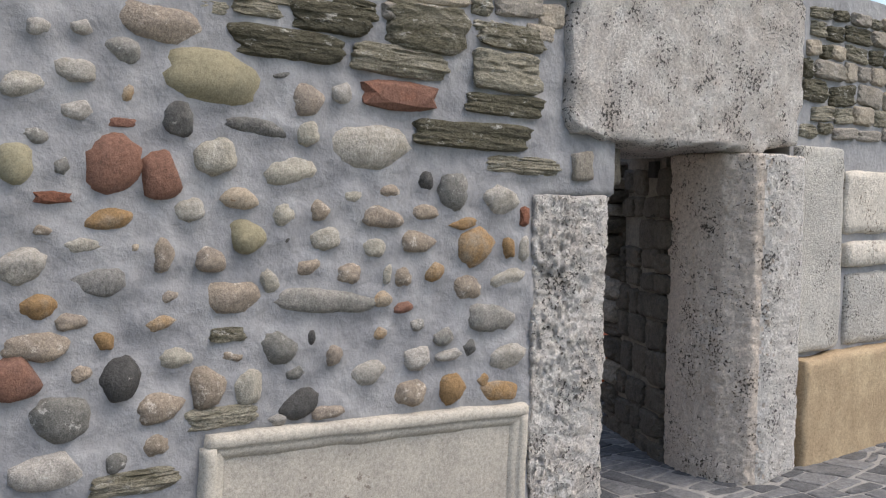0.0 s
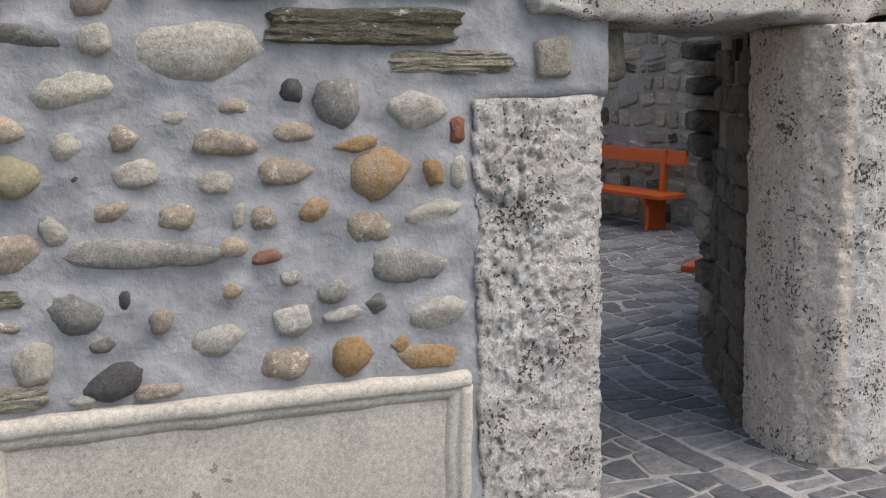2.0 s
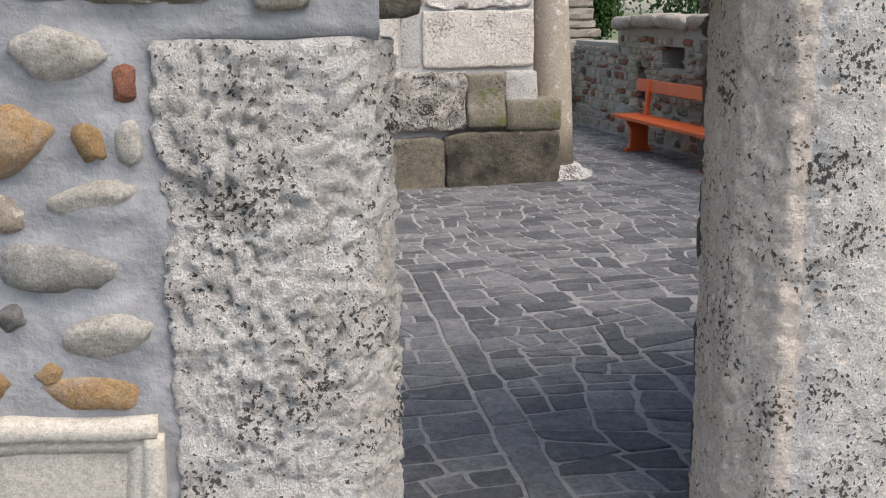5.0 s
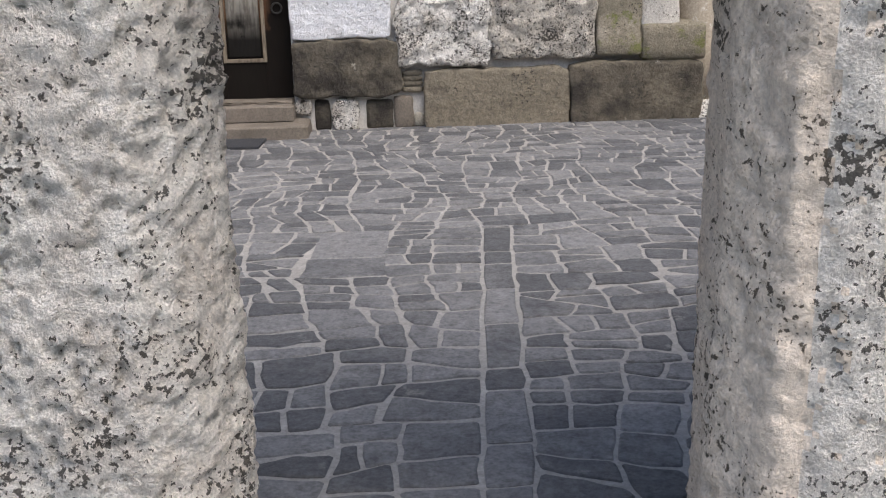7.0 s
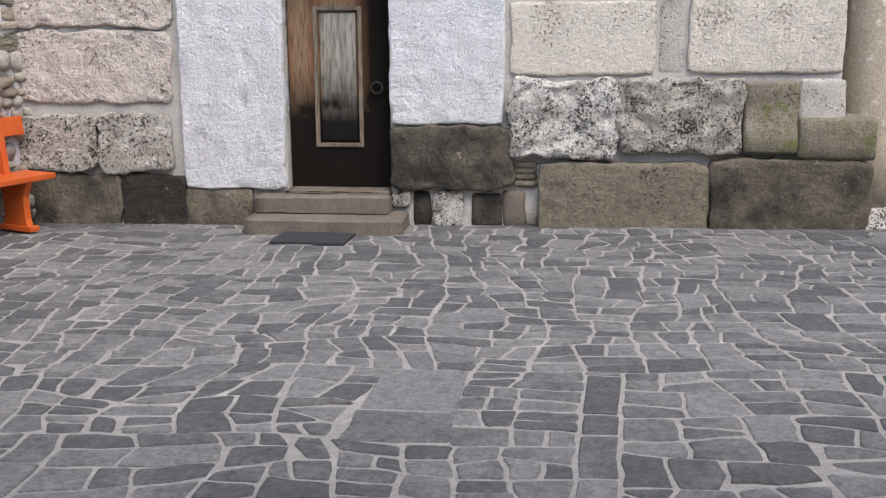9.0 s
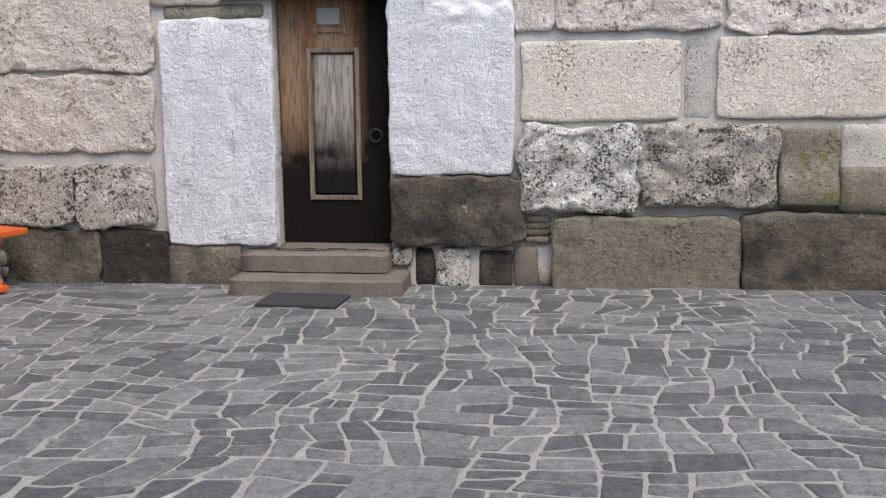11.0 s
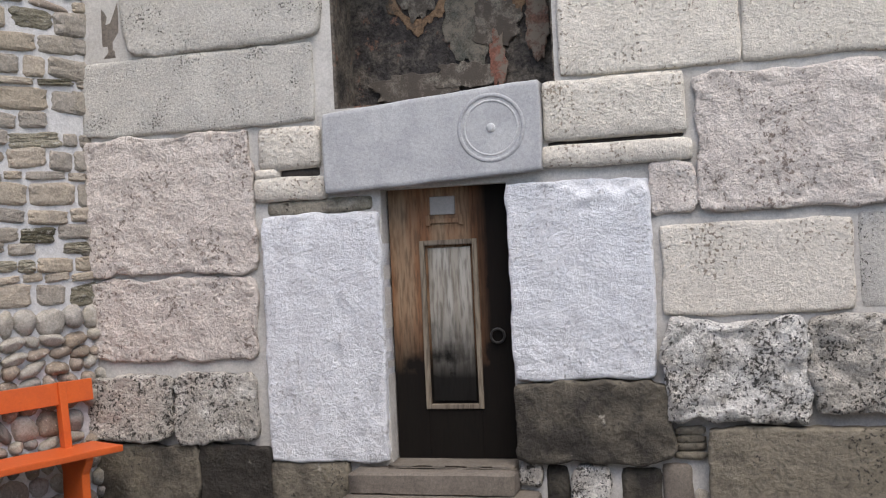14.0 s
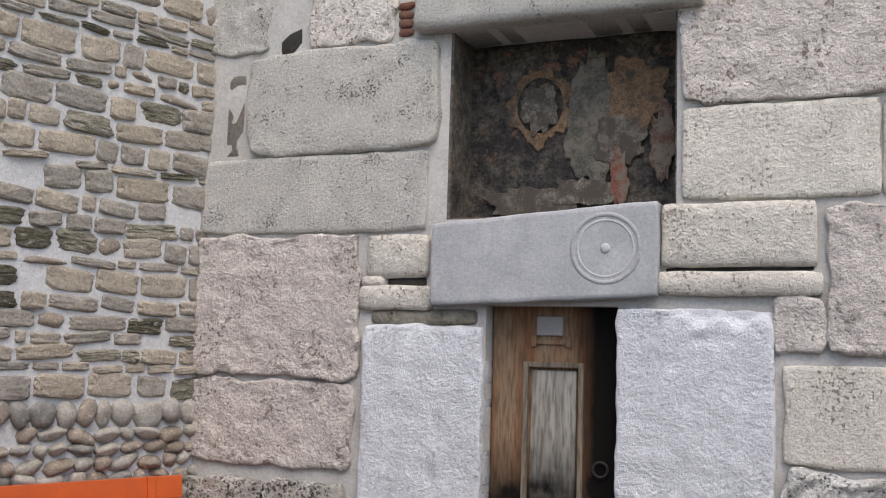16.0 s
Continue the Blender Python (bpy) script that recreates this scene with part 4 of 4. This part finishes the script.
cobble(-1.75, 1.26, 0.100, 0.058, TAN)
cobble(-1.45, 1.23, 0.145, 0.058, OCHRE)
cobble(-0.30, 1.14, 0.068, 0.051, GREY)
cobble(-0.83, 1.13, 0.052, 0.065, DARK)
cobble(-1.18, 1.17, 0.151, 0.053, SCHIST)
cobble(-0.49, 1.12, 0.070, 0.059, OCHRE)
cobble(-0.15, 1.08, 0.110, 0.082, GREY)
cobble(-0.01, 1.02, 0.087, 0.075, DARK)
cobble(-1.64, 1.18, 0.081, 0.064, OCHRE)
cobble(-1.86, 1.18, 0.203, 0.086, TAN)
cobble(-0.97, 1.10, 0.168, 0.118, GREY)
cobble(-0.72, 1.06, 0.080, 0.079, TAN)
cobble(-0.11, 1.00, 0.151, 0.054, GREY)
cobble(0.22, 0.96, 0.201, 0.118, PALE)
cobble(-0.30, 1.00, 0.129, 0.100, GREY)
cobble(-1.16, 1.09, 0.093, 0.041, TAN)
cobble(-1.38, 1.10, 0.136, 0.079, PALE)
cobble(-0.55, 0.96, 0.177, 0.104, PALE)
cobble(-0.89, 1.00, 0.087, 0.056, GREY)
cobble(-1.72, 1.08, 0.075, 0.063, TAN)
cobble(-1.93, 1.09, 0.163, 0.132, RED)
cobble(0.07, 0.87, 0.076, 0.066, OCHRE)
cobble(-1.58, 1.05, 0.154, 0.144, DARK)
cobble(-1.26, 0.99, 0.135, 0.134, TAN)
cobble(-1.10, 0.97, 0.123, 0.121, PALE)
cobble(-0.10, 0.85, 0.144, 0.122, OCHRE)
cobble(0.18, 0.81, 0.278, 0.092, OCHRE)
cobble(-0.33, 0.86, 0.153, 0.100, TAN)
cobble(-0.87, 0.88, 0.195, 0.104, DARK)
cobble(-1.44, 0.94, 0.177, 0.097, TAN)
cobble(-0.74, 0.84, 0.150, 0.062, TAN)
cobble(-0.97, 0.83, 0.089, 0.047, GREY)
cobble(-1.21, 0.87, 0.285, 0.086, SCHIST)
cobble(-1.78, 0.93, 0.193, 0.155, GREY)
cobble(-1.46, 0.81, 0.104, 0.087, TAN)
cobble(-1.60, 0.77, 0.071, 0.080, GREY)
cobble(-1.82, 0.77, 0.235, 0.128, GREY)
cobble(-1.53, 0.69, 0.325, 0.082, SCHIST)
cobble(-0.76, 2.35, 0.364, 0.126, SCHIST)
cobble(-0.27, 2.37, 0.443, 0.205, SCHIST)
cobble(0.21, 2.38, 0.405, 0.110, SCHIST)
cobble(0.18, 2.23, 0.403, 0.183, SCHIST)
cobble(0.18, 2.08, 0.474, 0.098, SCHIST)
cobble(-0.41, 2.22, 0.497, 0.123, SCHIST)
cobble(-0.95, 2.23, 0.490, 0.122, SCHIST)
cobble(-1.25, 2.33, 0.132, 0.048, SCHIST)
cobble(-1.07, 2.35, 0.211, 0.060, SCHIST)
rnd = random.Random(8)
for i in range(150):
    cobble(rnd.uniform(-4.6, -2.08), rnd.uniform(0.1, 2.8), rnd.uniform(0.06, 0.17), rnd.uniform(0.05, 0.11), rnd.choice((PALE, TAN, GREY, OCHRE, TAN, PALE)))
rubble(wall_south, ENTRY, -2.4, 0.46, 2.36, 2.9, random.Random(3), FLAT, proud=0.25)
rubble(wall_south, ENTRY, 2.66, 4.6, 2.06, 2.9, random.Random(4), FLAT, proud=0.25)

for row in ((-6.0, -2.6, -0.2, 2.95), (-2.6, 0.93, -0.2, 2.95), (0.93, 2.6, 2.86, 2.95), (2.5, 9.0, -0.2, 2.95)):
    side = link_mesh("mortar", mortar_face(*row, body=0.30 if row[1] == 0.93 else 0.56, cell=0.12 if row[0] < -4 or row[1] > 5 else 0.026), MORTAR, wall_south)
    side.matrix_world = ENTRY
core = link_mesh("wall_core", boxes((-2.6, 0.41, 0.304, 0.56, -0.2, 2.95)), MORTAR, wall_south, "", False)
core.matrix_world = ENTRY
# the left jamb: a pitted travertine block
bm = pillar_mesh([(0.37, -0.02), (0.85, -0.03), (0.92, 0.03), (0.985, 0.16), (0.94, 0.36), (0.86, 0.44), (0.40, 0.44)], 0.0, 1.69, 0.0105, 0.015, cavities=0.017,
                 bulge=lambda p, z: -0.035 * math.exp(-((p.x - 0.42) ** 2 + (p.y + 0.02) ** 2) / 0.006 - (z - 1.30) ** 2 / 0.003))
jamb = tagged(link_mesh("left_door_jamb", bm, TRAVERTINE), "pale pitted travertine block as door jamb", "door jamb")
jamb.matrix_world = ENTRY
# the right jamb: an old faceted shaft, pale in front, browner and smoother towards the opening
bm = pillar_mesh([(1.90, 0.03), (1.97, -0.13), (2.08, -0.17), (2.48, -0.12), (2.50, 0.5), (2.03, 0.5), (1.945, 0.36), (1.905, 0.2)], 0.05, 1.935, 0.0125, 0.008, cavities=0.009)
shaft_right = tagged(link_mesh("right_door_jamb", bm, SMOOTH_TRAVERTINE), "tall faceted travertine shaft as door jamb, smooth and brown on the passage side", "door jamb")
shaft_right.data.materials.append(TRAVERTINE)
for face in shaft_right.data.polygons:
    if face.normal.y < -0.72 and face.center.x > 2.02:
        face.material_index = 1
shaft_right.matrix_world = ENTRY
# the lintel
bm = block_mesh(1.98, 0.92, 0.09, 41, rough=0.014, edge=0.045, corner=0.05, wobble=0.04, cell=0.024, back=1.02)
beam = tagged(link_mesh("entrance_lintel", bm, TRAVERTINE), "huge pale pitted travertine lintel over the low entrance", "lintel")
beam.matrix_world = ENTRY @ pose(1.545, 0.03, 2.405)
for u0, u1, z0, z1, mat in ((0.62, 0.765, 1.755, 1.89, FLAT_GREY), (0.785, 1.03, 1.73, 1.93, BASE)):
    ob = link_mesh("stone_block", block_mesh(u1 - u0, z1 - z0, 0.02, u0 * 9, edge=0.01, corner=0.004, wobble=0.02, rough=0.008, back=0.3), mat, wall_south)
    ob.matrix_world = ENTRY @ pose((u0 + u1) / 2, -0.012 if u0 < 0.7 else 0.06, (z0 + z1) / 2)

# framed relief panel let into the wall
panel = tagged(new("stone_relief_panel"), "pale carved stone panel with a moulded frame", "relief")
panel.matrix_world = ENTRY @ pose(-0.49, 0.0, 0.40, 0, 2.8, 0)
PANEL = material("pale_carved_stone", (0.469, 0.431, 0.367), (0.375, 0.344, 0.297), 4, 60, 0.9, 0.5, 0.01, pits=0.3, pit_scale=30, vary=0, pit_colour=(0.2, 0.17, 0.14))
part("slab", block_mesh(1.60, 0.70, 0.015, 52, rough=0.006, edge=0.01, cell=0.04), PANEL, panel, "", True)


def moulding_mesh(length):
    """A frame member along x: fillet, cavetto and outer band in section."""
    bm = bmesh.new()
    section = [(0.05, -0.055), (-0.035, -0.05), (-0.052, -0.038), (-0.052, -0.008), (-0.045, 0.0), (-0.034, 0.006), (-0.036, 0.016), (-0.028, 0.032), (-0.015, 0.048), (0.05, 0.055)]
    n = max(6, int(length / 0.03))
    rows = []
    for i in range(n + 1):
        x = (i / n - 0.5) * length
        rows.append([bm.verts.new((x, y + 0.005 * fractal((x, y, z), 9.0, 3), z + 0.005 * fractal((x, y + 5, z), 7.0, 3))) for y, z in section])
    for a, b in zip(rows, rows[1:]):
        for k in range(len(section) - 1):
            bm.faces.new((a[k], b[k], b[k + 1], a[k + 1]))
    bm.faces.new(rows[0])
    bm.faces.new(rows[-1][::-1])
    bmesh.ops.recalc_face_normals(bm, faces=bm.faces)
    return bm


for length, place in ((1.60, pose(0, 0, 0.33, 0, 180, 0)), (0.66, pose(0.765, 0.002, 0, 0, -90, 0)), (0.66, pose(-0.765, 0.002, 0, 0, 90, 0)), (1.60, pose(0, 0, -0.33))):
    ob = part("frame_moulding", moulding_mesh(length), PANEL, panel, "", True)
    ob.matrix_world = panel.matrix_world @ place

# pale slabs of the entrance wall beyond the shaft
for u0, u1, z0, z1, mat, d in ((2.53, 3.06, 0.76, 2.0, GREYSTONE, 0.05), (3.10, 4.2, 1.47, 1.87, ASHLAR, 0.04), (3.12, 4.2, 1.26, 1.42, ASHLAR, 0.06), (3.16, 4.2, 0.76, 1.22, GREYSTONE, 0.03),
                               (2.55, 4.6, -0.05, 0.74, OCHRE_SLAB := material("yellowish_sandstone", (0.46, 0.36, 0.23), (0.36, 0.27, 0.17), 4, 50, 0.9, 0.6, 0.012, vary=0), 0.13)):
    ob = link_mesh("stone_block", block_mesh(u1 - u0, z1 - z0, d, u0 * 5 + z0, cell=0.05, rough=0.010, edge=0.03), mat, wall_south)
    ob.matrix_world = ENTRY @ pose((u0 + u1) / 2, 0.0, (z0 + z1) / 2)

# ---- inner side of the entrance and the yard's east side ----


def wall_run(name, label, a, b, thick, height, mat=PALE_MORTAR):
    """A wall whose face, seen from the left of the way from a to b, lies on that line."""
    length = math.dist(a, b)
    m = pose(a[0], a[1], 0, 0, 0, math.degrees(math.atan2(b[1] - a[1], b[0] - a[0])))
    ob = structure(name, label, mat, boxes((0, length, -thick, 0, -0.3, height)))
    ob.matrix_world = m
    return ob, m @ pose(length, 0, 0, 0, 0, 180), length


HIGH_END = -0.15
DARK_MORTAR = material("weathered_lime_mortar", (0.40, 0.38, 0.345), (0.28, 0.265, 0.235), 4, 30, 0.95, 0.6, 0.02, vary=0, fine=0.2)
inner, m, n = wall_run("wall_passage", "rubble flank of the passage behind the jamb", (2.10, -7.14), (2.60, -6.40), 0.5, 1.95, DARK_BROWN_MORTAR)
rubble(inner, m, 0.0, n, 0.05, 1.93, random.Random(21), (DARK_BROWN,), course=(0.12, 0.22), width=(0.14, 0.34), deep=0.13, proud=0.25)
rnd = random.Random(45)
z = 0.05
while z < 1.9:
    h = rnd.uniform(0.08, 0.17)
    ob = new("slab_stone", stone_mesh(rnd.choice((DARK_BROWN, DARK_BROWN, FLAT_GREY)), rnd.randrange(6)))
    ob.parent = inner
    ob.matrix_world = pose(2.70 - 0.10 * z + rnd.uniform(-0.025, 0.025), -6.50 + rnd.uniform(-0.03, 0.03), z + h / 2, 0, rnd.uniform(-4, 4), 58) @ Matrix.Diagonal((0.3, 0.3, h * 1.02, 1))
    z += h
# black boxes on the face stand in for shade inside two beam holes
for z0 in (1.56, 1.80):
    pocket = link_mesh("beam_hole", boxes((0.10, 0.21, -0.05, 0.03, z0, z0 + 0.1)), RECESS_SHADE, inner, "black box painted as the shade inside a square beam hole", False)
    pocket.matrix_world = inner.matrix_world
slant, m, n = wall_run("wall_south_east", "rubble yard wall behind the bench", (2.80, -6.36), (6.25, -4.5), 0.5, 1.9, DARK_MORTAR)
rubble(slant, m, 0, n, 0.05, 1.86, random.Random(22), FLAT, course=(0.09, 0.2), width=(0.16, 0.42))
high, m, n = wall_run("wall_east_high", "taller part of the yard wall of grey rubble", (6.25, -4.7), (6.22, HIGH_END), 0.5, 2.15, DARK_MORTAR)
rubble(high, m, 0, n, 0.05, 2.6, random.Random(23), (FLAT_GREY, FLAT_GREY, FLAT_TAN, SCHIST), course=(0.11, 0.27), width=(0.13, 0.42), deep=0.2, proud=0.2, fill=0.9, spin=14)
low, m, n = wall_run("wall_east", "low ruined yard wall of stone with brick patches", (6.22, HIGH_END), (6.4, 5.6), 0.45, 0.52, DARK_MORTAR)
RECESSES = ((0.52, 1.28, 1.06, 1.36), (1.70, 2.40, 1.03, 1.30), (2.88, 3.18, 0.52, 1.04))
pieces = ((0, 3.95, -0.45, 0, 1.36, 1.52), (0, 0.52, -0.45, 0, 0.52, 1.36), (0.52, 1.28, -0.45, 0, 0.52, 1.06), (0.52, 1.28, -0.45, -0.3, 1.06, 1.36), (1.28, 1.70, -0.45, 0, 0.52, 1.36),
          (1.70, 2.40, -0.45, 0, 0.52, 1.03), (1.70, 2.40, -0.45, -0.3, 1.03, 1.30), (1.70, 2.40, -0.45, 0, 1.30, 1.36), (2.40, 2.88, -0.45, 0, 0.52, 1.36),
          (2.88, 3.18, -0.45, -0.32, 0.52, 1.04), (2.88, 3.18, -0.45, 0, 1.04, 1.36), (3.18, 3.95, -0.45, 0, 0.52, 1.36), (3.95, n, -0.45, 0, 0.52, 1.30))
upper = link_mesh("wall_masonry", boxes(*pieces), DARK_MORTAR, low, "", False)
upper.matrix_world = low.matrix_world
rubble(low, m, 0, n, 0.05, 1.46, random.Random(24), (FLAT_GREY, FLAT_TAN, FLAT_TAN, BRICK, SCHIST, FLAT_GREY), course=(0.06, 0.15), width=(0.12, 0.36), proud=0.2, fill=0.98, spin=8, top=lambda u: 1.46 if n - u < 3.95 else 1.27, holes=[(n - b, n - a, c, d) for a, b, c, d in RECESSES])
far, m, n = wall_run("wall_far", "ruined wall closing the yard beyond the church corner", (6.4, 5.6), (3.85, 6.4), 0.5, 1.28, DARK_MORTAR)
rubble(far, m, 0, n, 0.05, 1.26, random.Random(25), FLAT, course=(0.1, 0.2), width=(0.2, 0.45))
pier = tagged(new("ruined_pier"), "ruined pier of stacked flat stones beyond the column", "pier")
rnd = random.Random(31)
z = 0.0
while z < 2.45:
    h = rnd.uniform(0.09, 0.2)
    w = 0.95 - 0.17 * z
    ob = part("slab_stone", block_mesh(w + rnd.uniform(-0.1, 0.1), h - 0.01, 0.3, z * 7 + 2, rough=0.02, edge=0.03, cell=0.08, back=0.3), FLAT_GREY, pier)
    ob.location = (6.45 + rnd.uniform(-0.05, 0.05), 6.1, z + h / 2)
    z += h
rnd = random.Random(33)
y = HIGH_END
while y < 3.6:
    w = rnd.uniform(0.5, 1.0)
    cap = link_mesh("coping_stone", block_mesh(w - 0.02, 0.17, 0.27, y * 3 + 40, rough=0.015, edge=0.05, corner=0.03, wobble=0.03, cell=0.06, back=0.27), FLAT_GREY, low)
    cap.matrix_world = pose(6.45 + rnd.uniform(-0.02, 0.02), y + w / 2, 1.585 + rnd.uniform(-0.03, 0.03), 0, rnd.uniform(-3, 3), -89)
    y += w
for k in range(27):
    top = 2.15 + 0.10 * (k % 3)
    cap = link_mesh("coping_stone", block_mesh(0.36, 0.14, 0.25, k + 60, rough=0.015, edge=0.04, wobble=0.03, cell=0.06, back=0.25), FLAT_GREY, high)
    cap.matrix_world = pose(6.45, HIGH_END - 0.18 - (k // 3) * 0.38 - 0.12 * (k % 3), 2.2 + 0.14 * (k % 3) + 0.03 * (k // 3), 0, 0, -90)


# ---- benches ----


def bench(place, length, supports, label):
    """A plank bench along x, its back towards +y, on board-shaped feet with a raked post behind each."""
    thing = tagged(new("bench"), label, "bench", "orange benches in the yard")
    thing.matrix_world = place

    def put(name, bm, m=Matrix.Identity(4)):
        ob = part(name, bm, PAINT, thing)
        ob.matrix_world = place @ m
        return ob

    put("seat", boxes((0, length, -0.21, 0.14, 0.395, 0.440), bevel=0.008))
    put("backrest", boxes((0, length, -0.02, 0.02, -0.075, 0.075), bevel=0.006), pose(0, 0.135, 0.80, -6, 0, 0))
    for x in supports:
        bm = bmesh.new()
        outline = [(-0.155, 0.04), (-0.135, 0.10), (-0.13, 0.28), (-0.18, 0.365), (-0.18, 0.394), (0.13, 0.394), (0.13, 0.365), (0.10, 0.28), (0.105, 0.10), (0.125, 0.04)]
        loops = [[bm.verts.new((x + dx, y, z)) for y, z in outline] for dx in (-0.03, 0.03)]
        bm.faces.new(loops[0])
        bm.faces.new(loops[1][::-1])
        for k in range(len(outline)):
            n = (k + 1) % len(outline)
            bm.faces.new((loops[0][k], loops[0][n], loops[1][n], loops[1][k]))
        bmesh.ops.recalc_face_normals(bm, faces=bm.faces)
        bmesh.ops.bevel(bm, geom=bm.edges[:], offset=0.005, segments=1, affect="EDGES")
        put("leg", bm)
        put("foot", boxes((x - 0.045, x + 0.045, -0.2, 0.15, 0.0, 0.045), bevel=0.008))
        put("back_post", boxes((-0.028, 0.028, -0.03, 0.03, -0.25, 0.25), bevel=0.005), pose(x, 0.105, 0.63, -6, 0, 0))
    return thing


bench(pose(5.90, 2.34, 0.022, 0.6, 0, -90.5), 4.83, (0.38, 2.41, 4.53), "long orange-painted wooden bench with a plank back by the ruined wall")
bench(pose(-3.645, -3.023, 0.010, 0, 0, 67), 3.1, (0.3, 1.55, 2.86), "orange-painted wooden bench along the cobble yard wall")
bench(pose(5.85, -4.48, 0.07, 0, 0, 206.7), 3.0, (0.3, 2.65), "orange-painted bench against the rubble wall by the passage")

# ---- trees and sky line beyond the walls ----


def leaf_data(seed, count, spread):
    """A clump of small leaves."""
    rnd = random.Random(seed)
    bm = bmesh.new()
    for _ in range(count):
        c = Vector((rnd.gauss(0, 1), rnd.gauss(0, 1), rnd.gauss(0, 0.7))) * spread * 0.5
        a = Euler((rnd.uniform(0, 6.3), rnd.uniform(0, 6.3), rnd.uniform(0, 6.3))).to_matrix()
        s = rnd.uniform(0.08, 0.16)
        bm.faces.new([bm.verts.new(c + a @ Vector(p) * s) for p in ((-0.5, 0, 0), (0, -0.35, 0.05), (0.6, 0, 0), (0, 0.35, 0.05))])
    return bm


def tree(x, y, height, spread, seed, label):
    rnd = random.Random(seed)
    thing = tagged(new("tree"), label, "tree", "trees beyond the yard wall")
    thing.location = (x, y, ground_z(0, 0) - 0.05)
    bm = bmesh.new()

    def limb(a, b, ra, rb):
        d = (b - a).normalized()
        side = d.orthogonal().normalized()
        other = d.cross(side)
        rows = []
        for f in (0.0, 0.35, 0.7, 1.0):
            c = a.lerp(b, f) + (side * rnd.uniform(-1, 1) + other * rnd.uniform(-1, 1)) * ra * 0.4 * (0 < f < 1)
            r = ra + (rb - ra) * f
            rows.append([bm.verts.new(c + (side * math.cos(t) + other * math.sin(t)) * r) for t in [k * math.pi / 4 for k in range(8)]])
        for p, q in zip(rows, rows[1:]):
            for k in range(8):
                n = (k + 1) % 8
                bm.faces.new((p[k], p[n], q[n], q[k]))

    crown_bottom = height * 0.12
    limb(Vector((0, 0, -0.1)), Vector((0, 0, height * 0.75)), 0.035 * height, 0.012 * height)
    tips = []
    for k in range(16):
        a = rnd.uniform(0, 6.28)
        z = rnd.uniform(crown_bottom, height * 0.7)
        r = spread * rnd.uniform(0.5, 1.0)
        tip = Vector((math.cos(a) * r, math.sin(a) * r, z + rnd.uniform(0.1, 0.35) * height))
        limb(Vector((0, 0, z)), tip, 0.010 * height, 0.003 * height)
        tips.append(tip)
        tips.append(tip.lerp(Vector((0, 0, z)), 0.4))
    part("trunk", bm, BARK, thing, "", True)
    crown = bmesh.new()
    for tip in tips + [Vector((rnd.gauss(0, 0.3) * spread, rnd.gauss(0, 0.3) * spread, height * rnd.uniform(0.7, 1.0))) for _ in range(6)] + [Vector((rnd.gauss(0, 0.4) * spread, rnd.gauss(0, 0.4) * spread, height * rnd.uniform(0.15, 0.5))) for _ in range(8)]:
        clump = leaf_data(rnd.random(), 1000, spread * 0.6)
        clump.transform(Matrix.Translation(tip))
        data = bpy.data.meshes.new("clump")
        clump.to_mesh(data)
        clump.free()
        crown.from_mesh(data)
        bpy.data.meshes.remove(data)
    part("crown", crown, LEAF, thing, "dense dark green leaves")
    return thing


tree(13.6, 13.4, 8.0, 3.0, 3, "broad green deciduous tree in full leaf")
tree(17.5, 11.0, 8.5, 3.2, 4, "broad green deciduous tree in full leaf")
tree(19.0, 4.0, 8.0, 3.0, 5, "broad green deciduous tree in full leaf")
tree(12.9, 23.0, 3.2, 1.0, 6, "small distant green tree in full leaf")
tree(10.8, 27.0, 2.8, 1.3, 7, "small distant green tree in full leaf")

# ---- single flagstones where the way leads ----
for shape, lift, tilt in near_slabs:
    bm = bmesh.new()
    slab_into(bm, shape, lift, tilt)
    link_mesh("flagstone", bm, SLATE, floor, "", False)
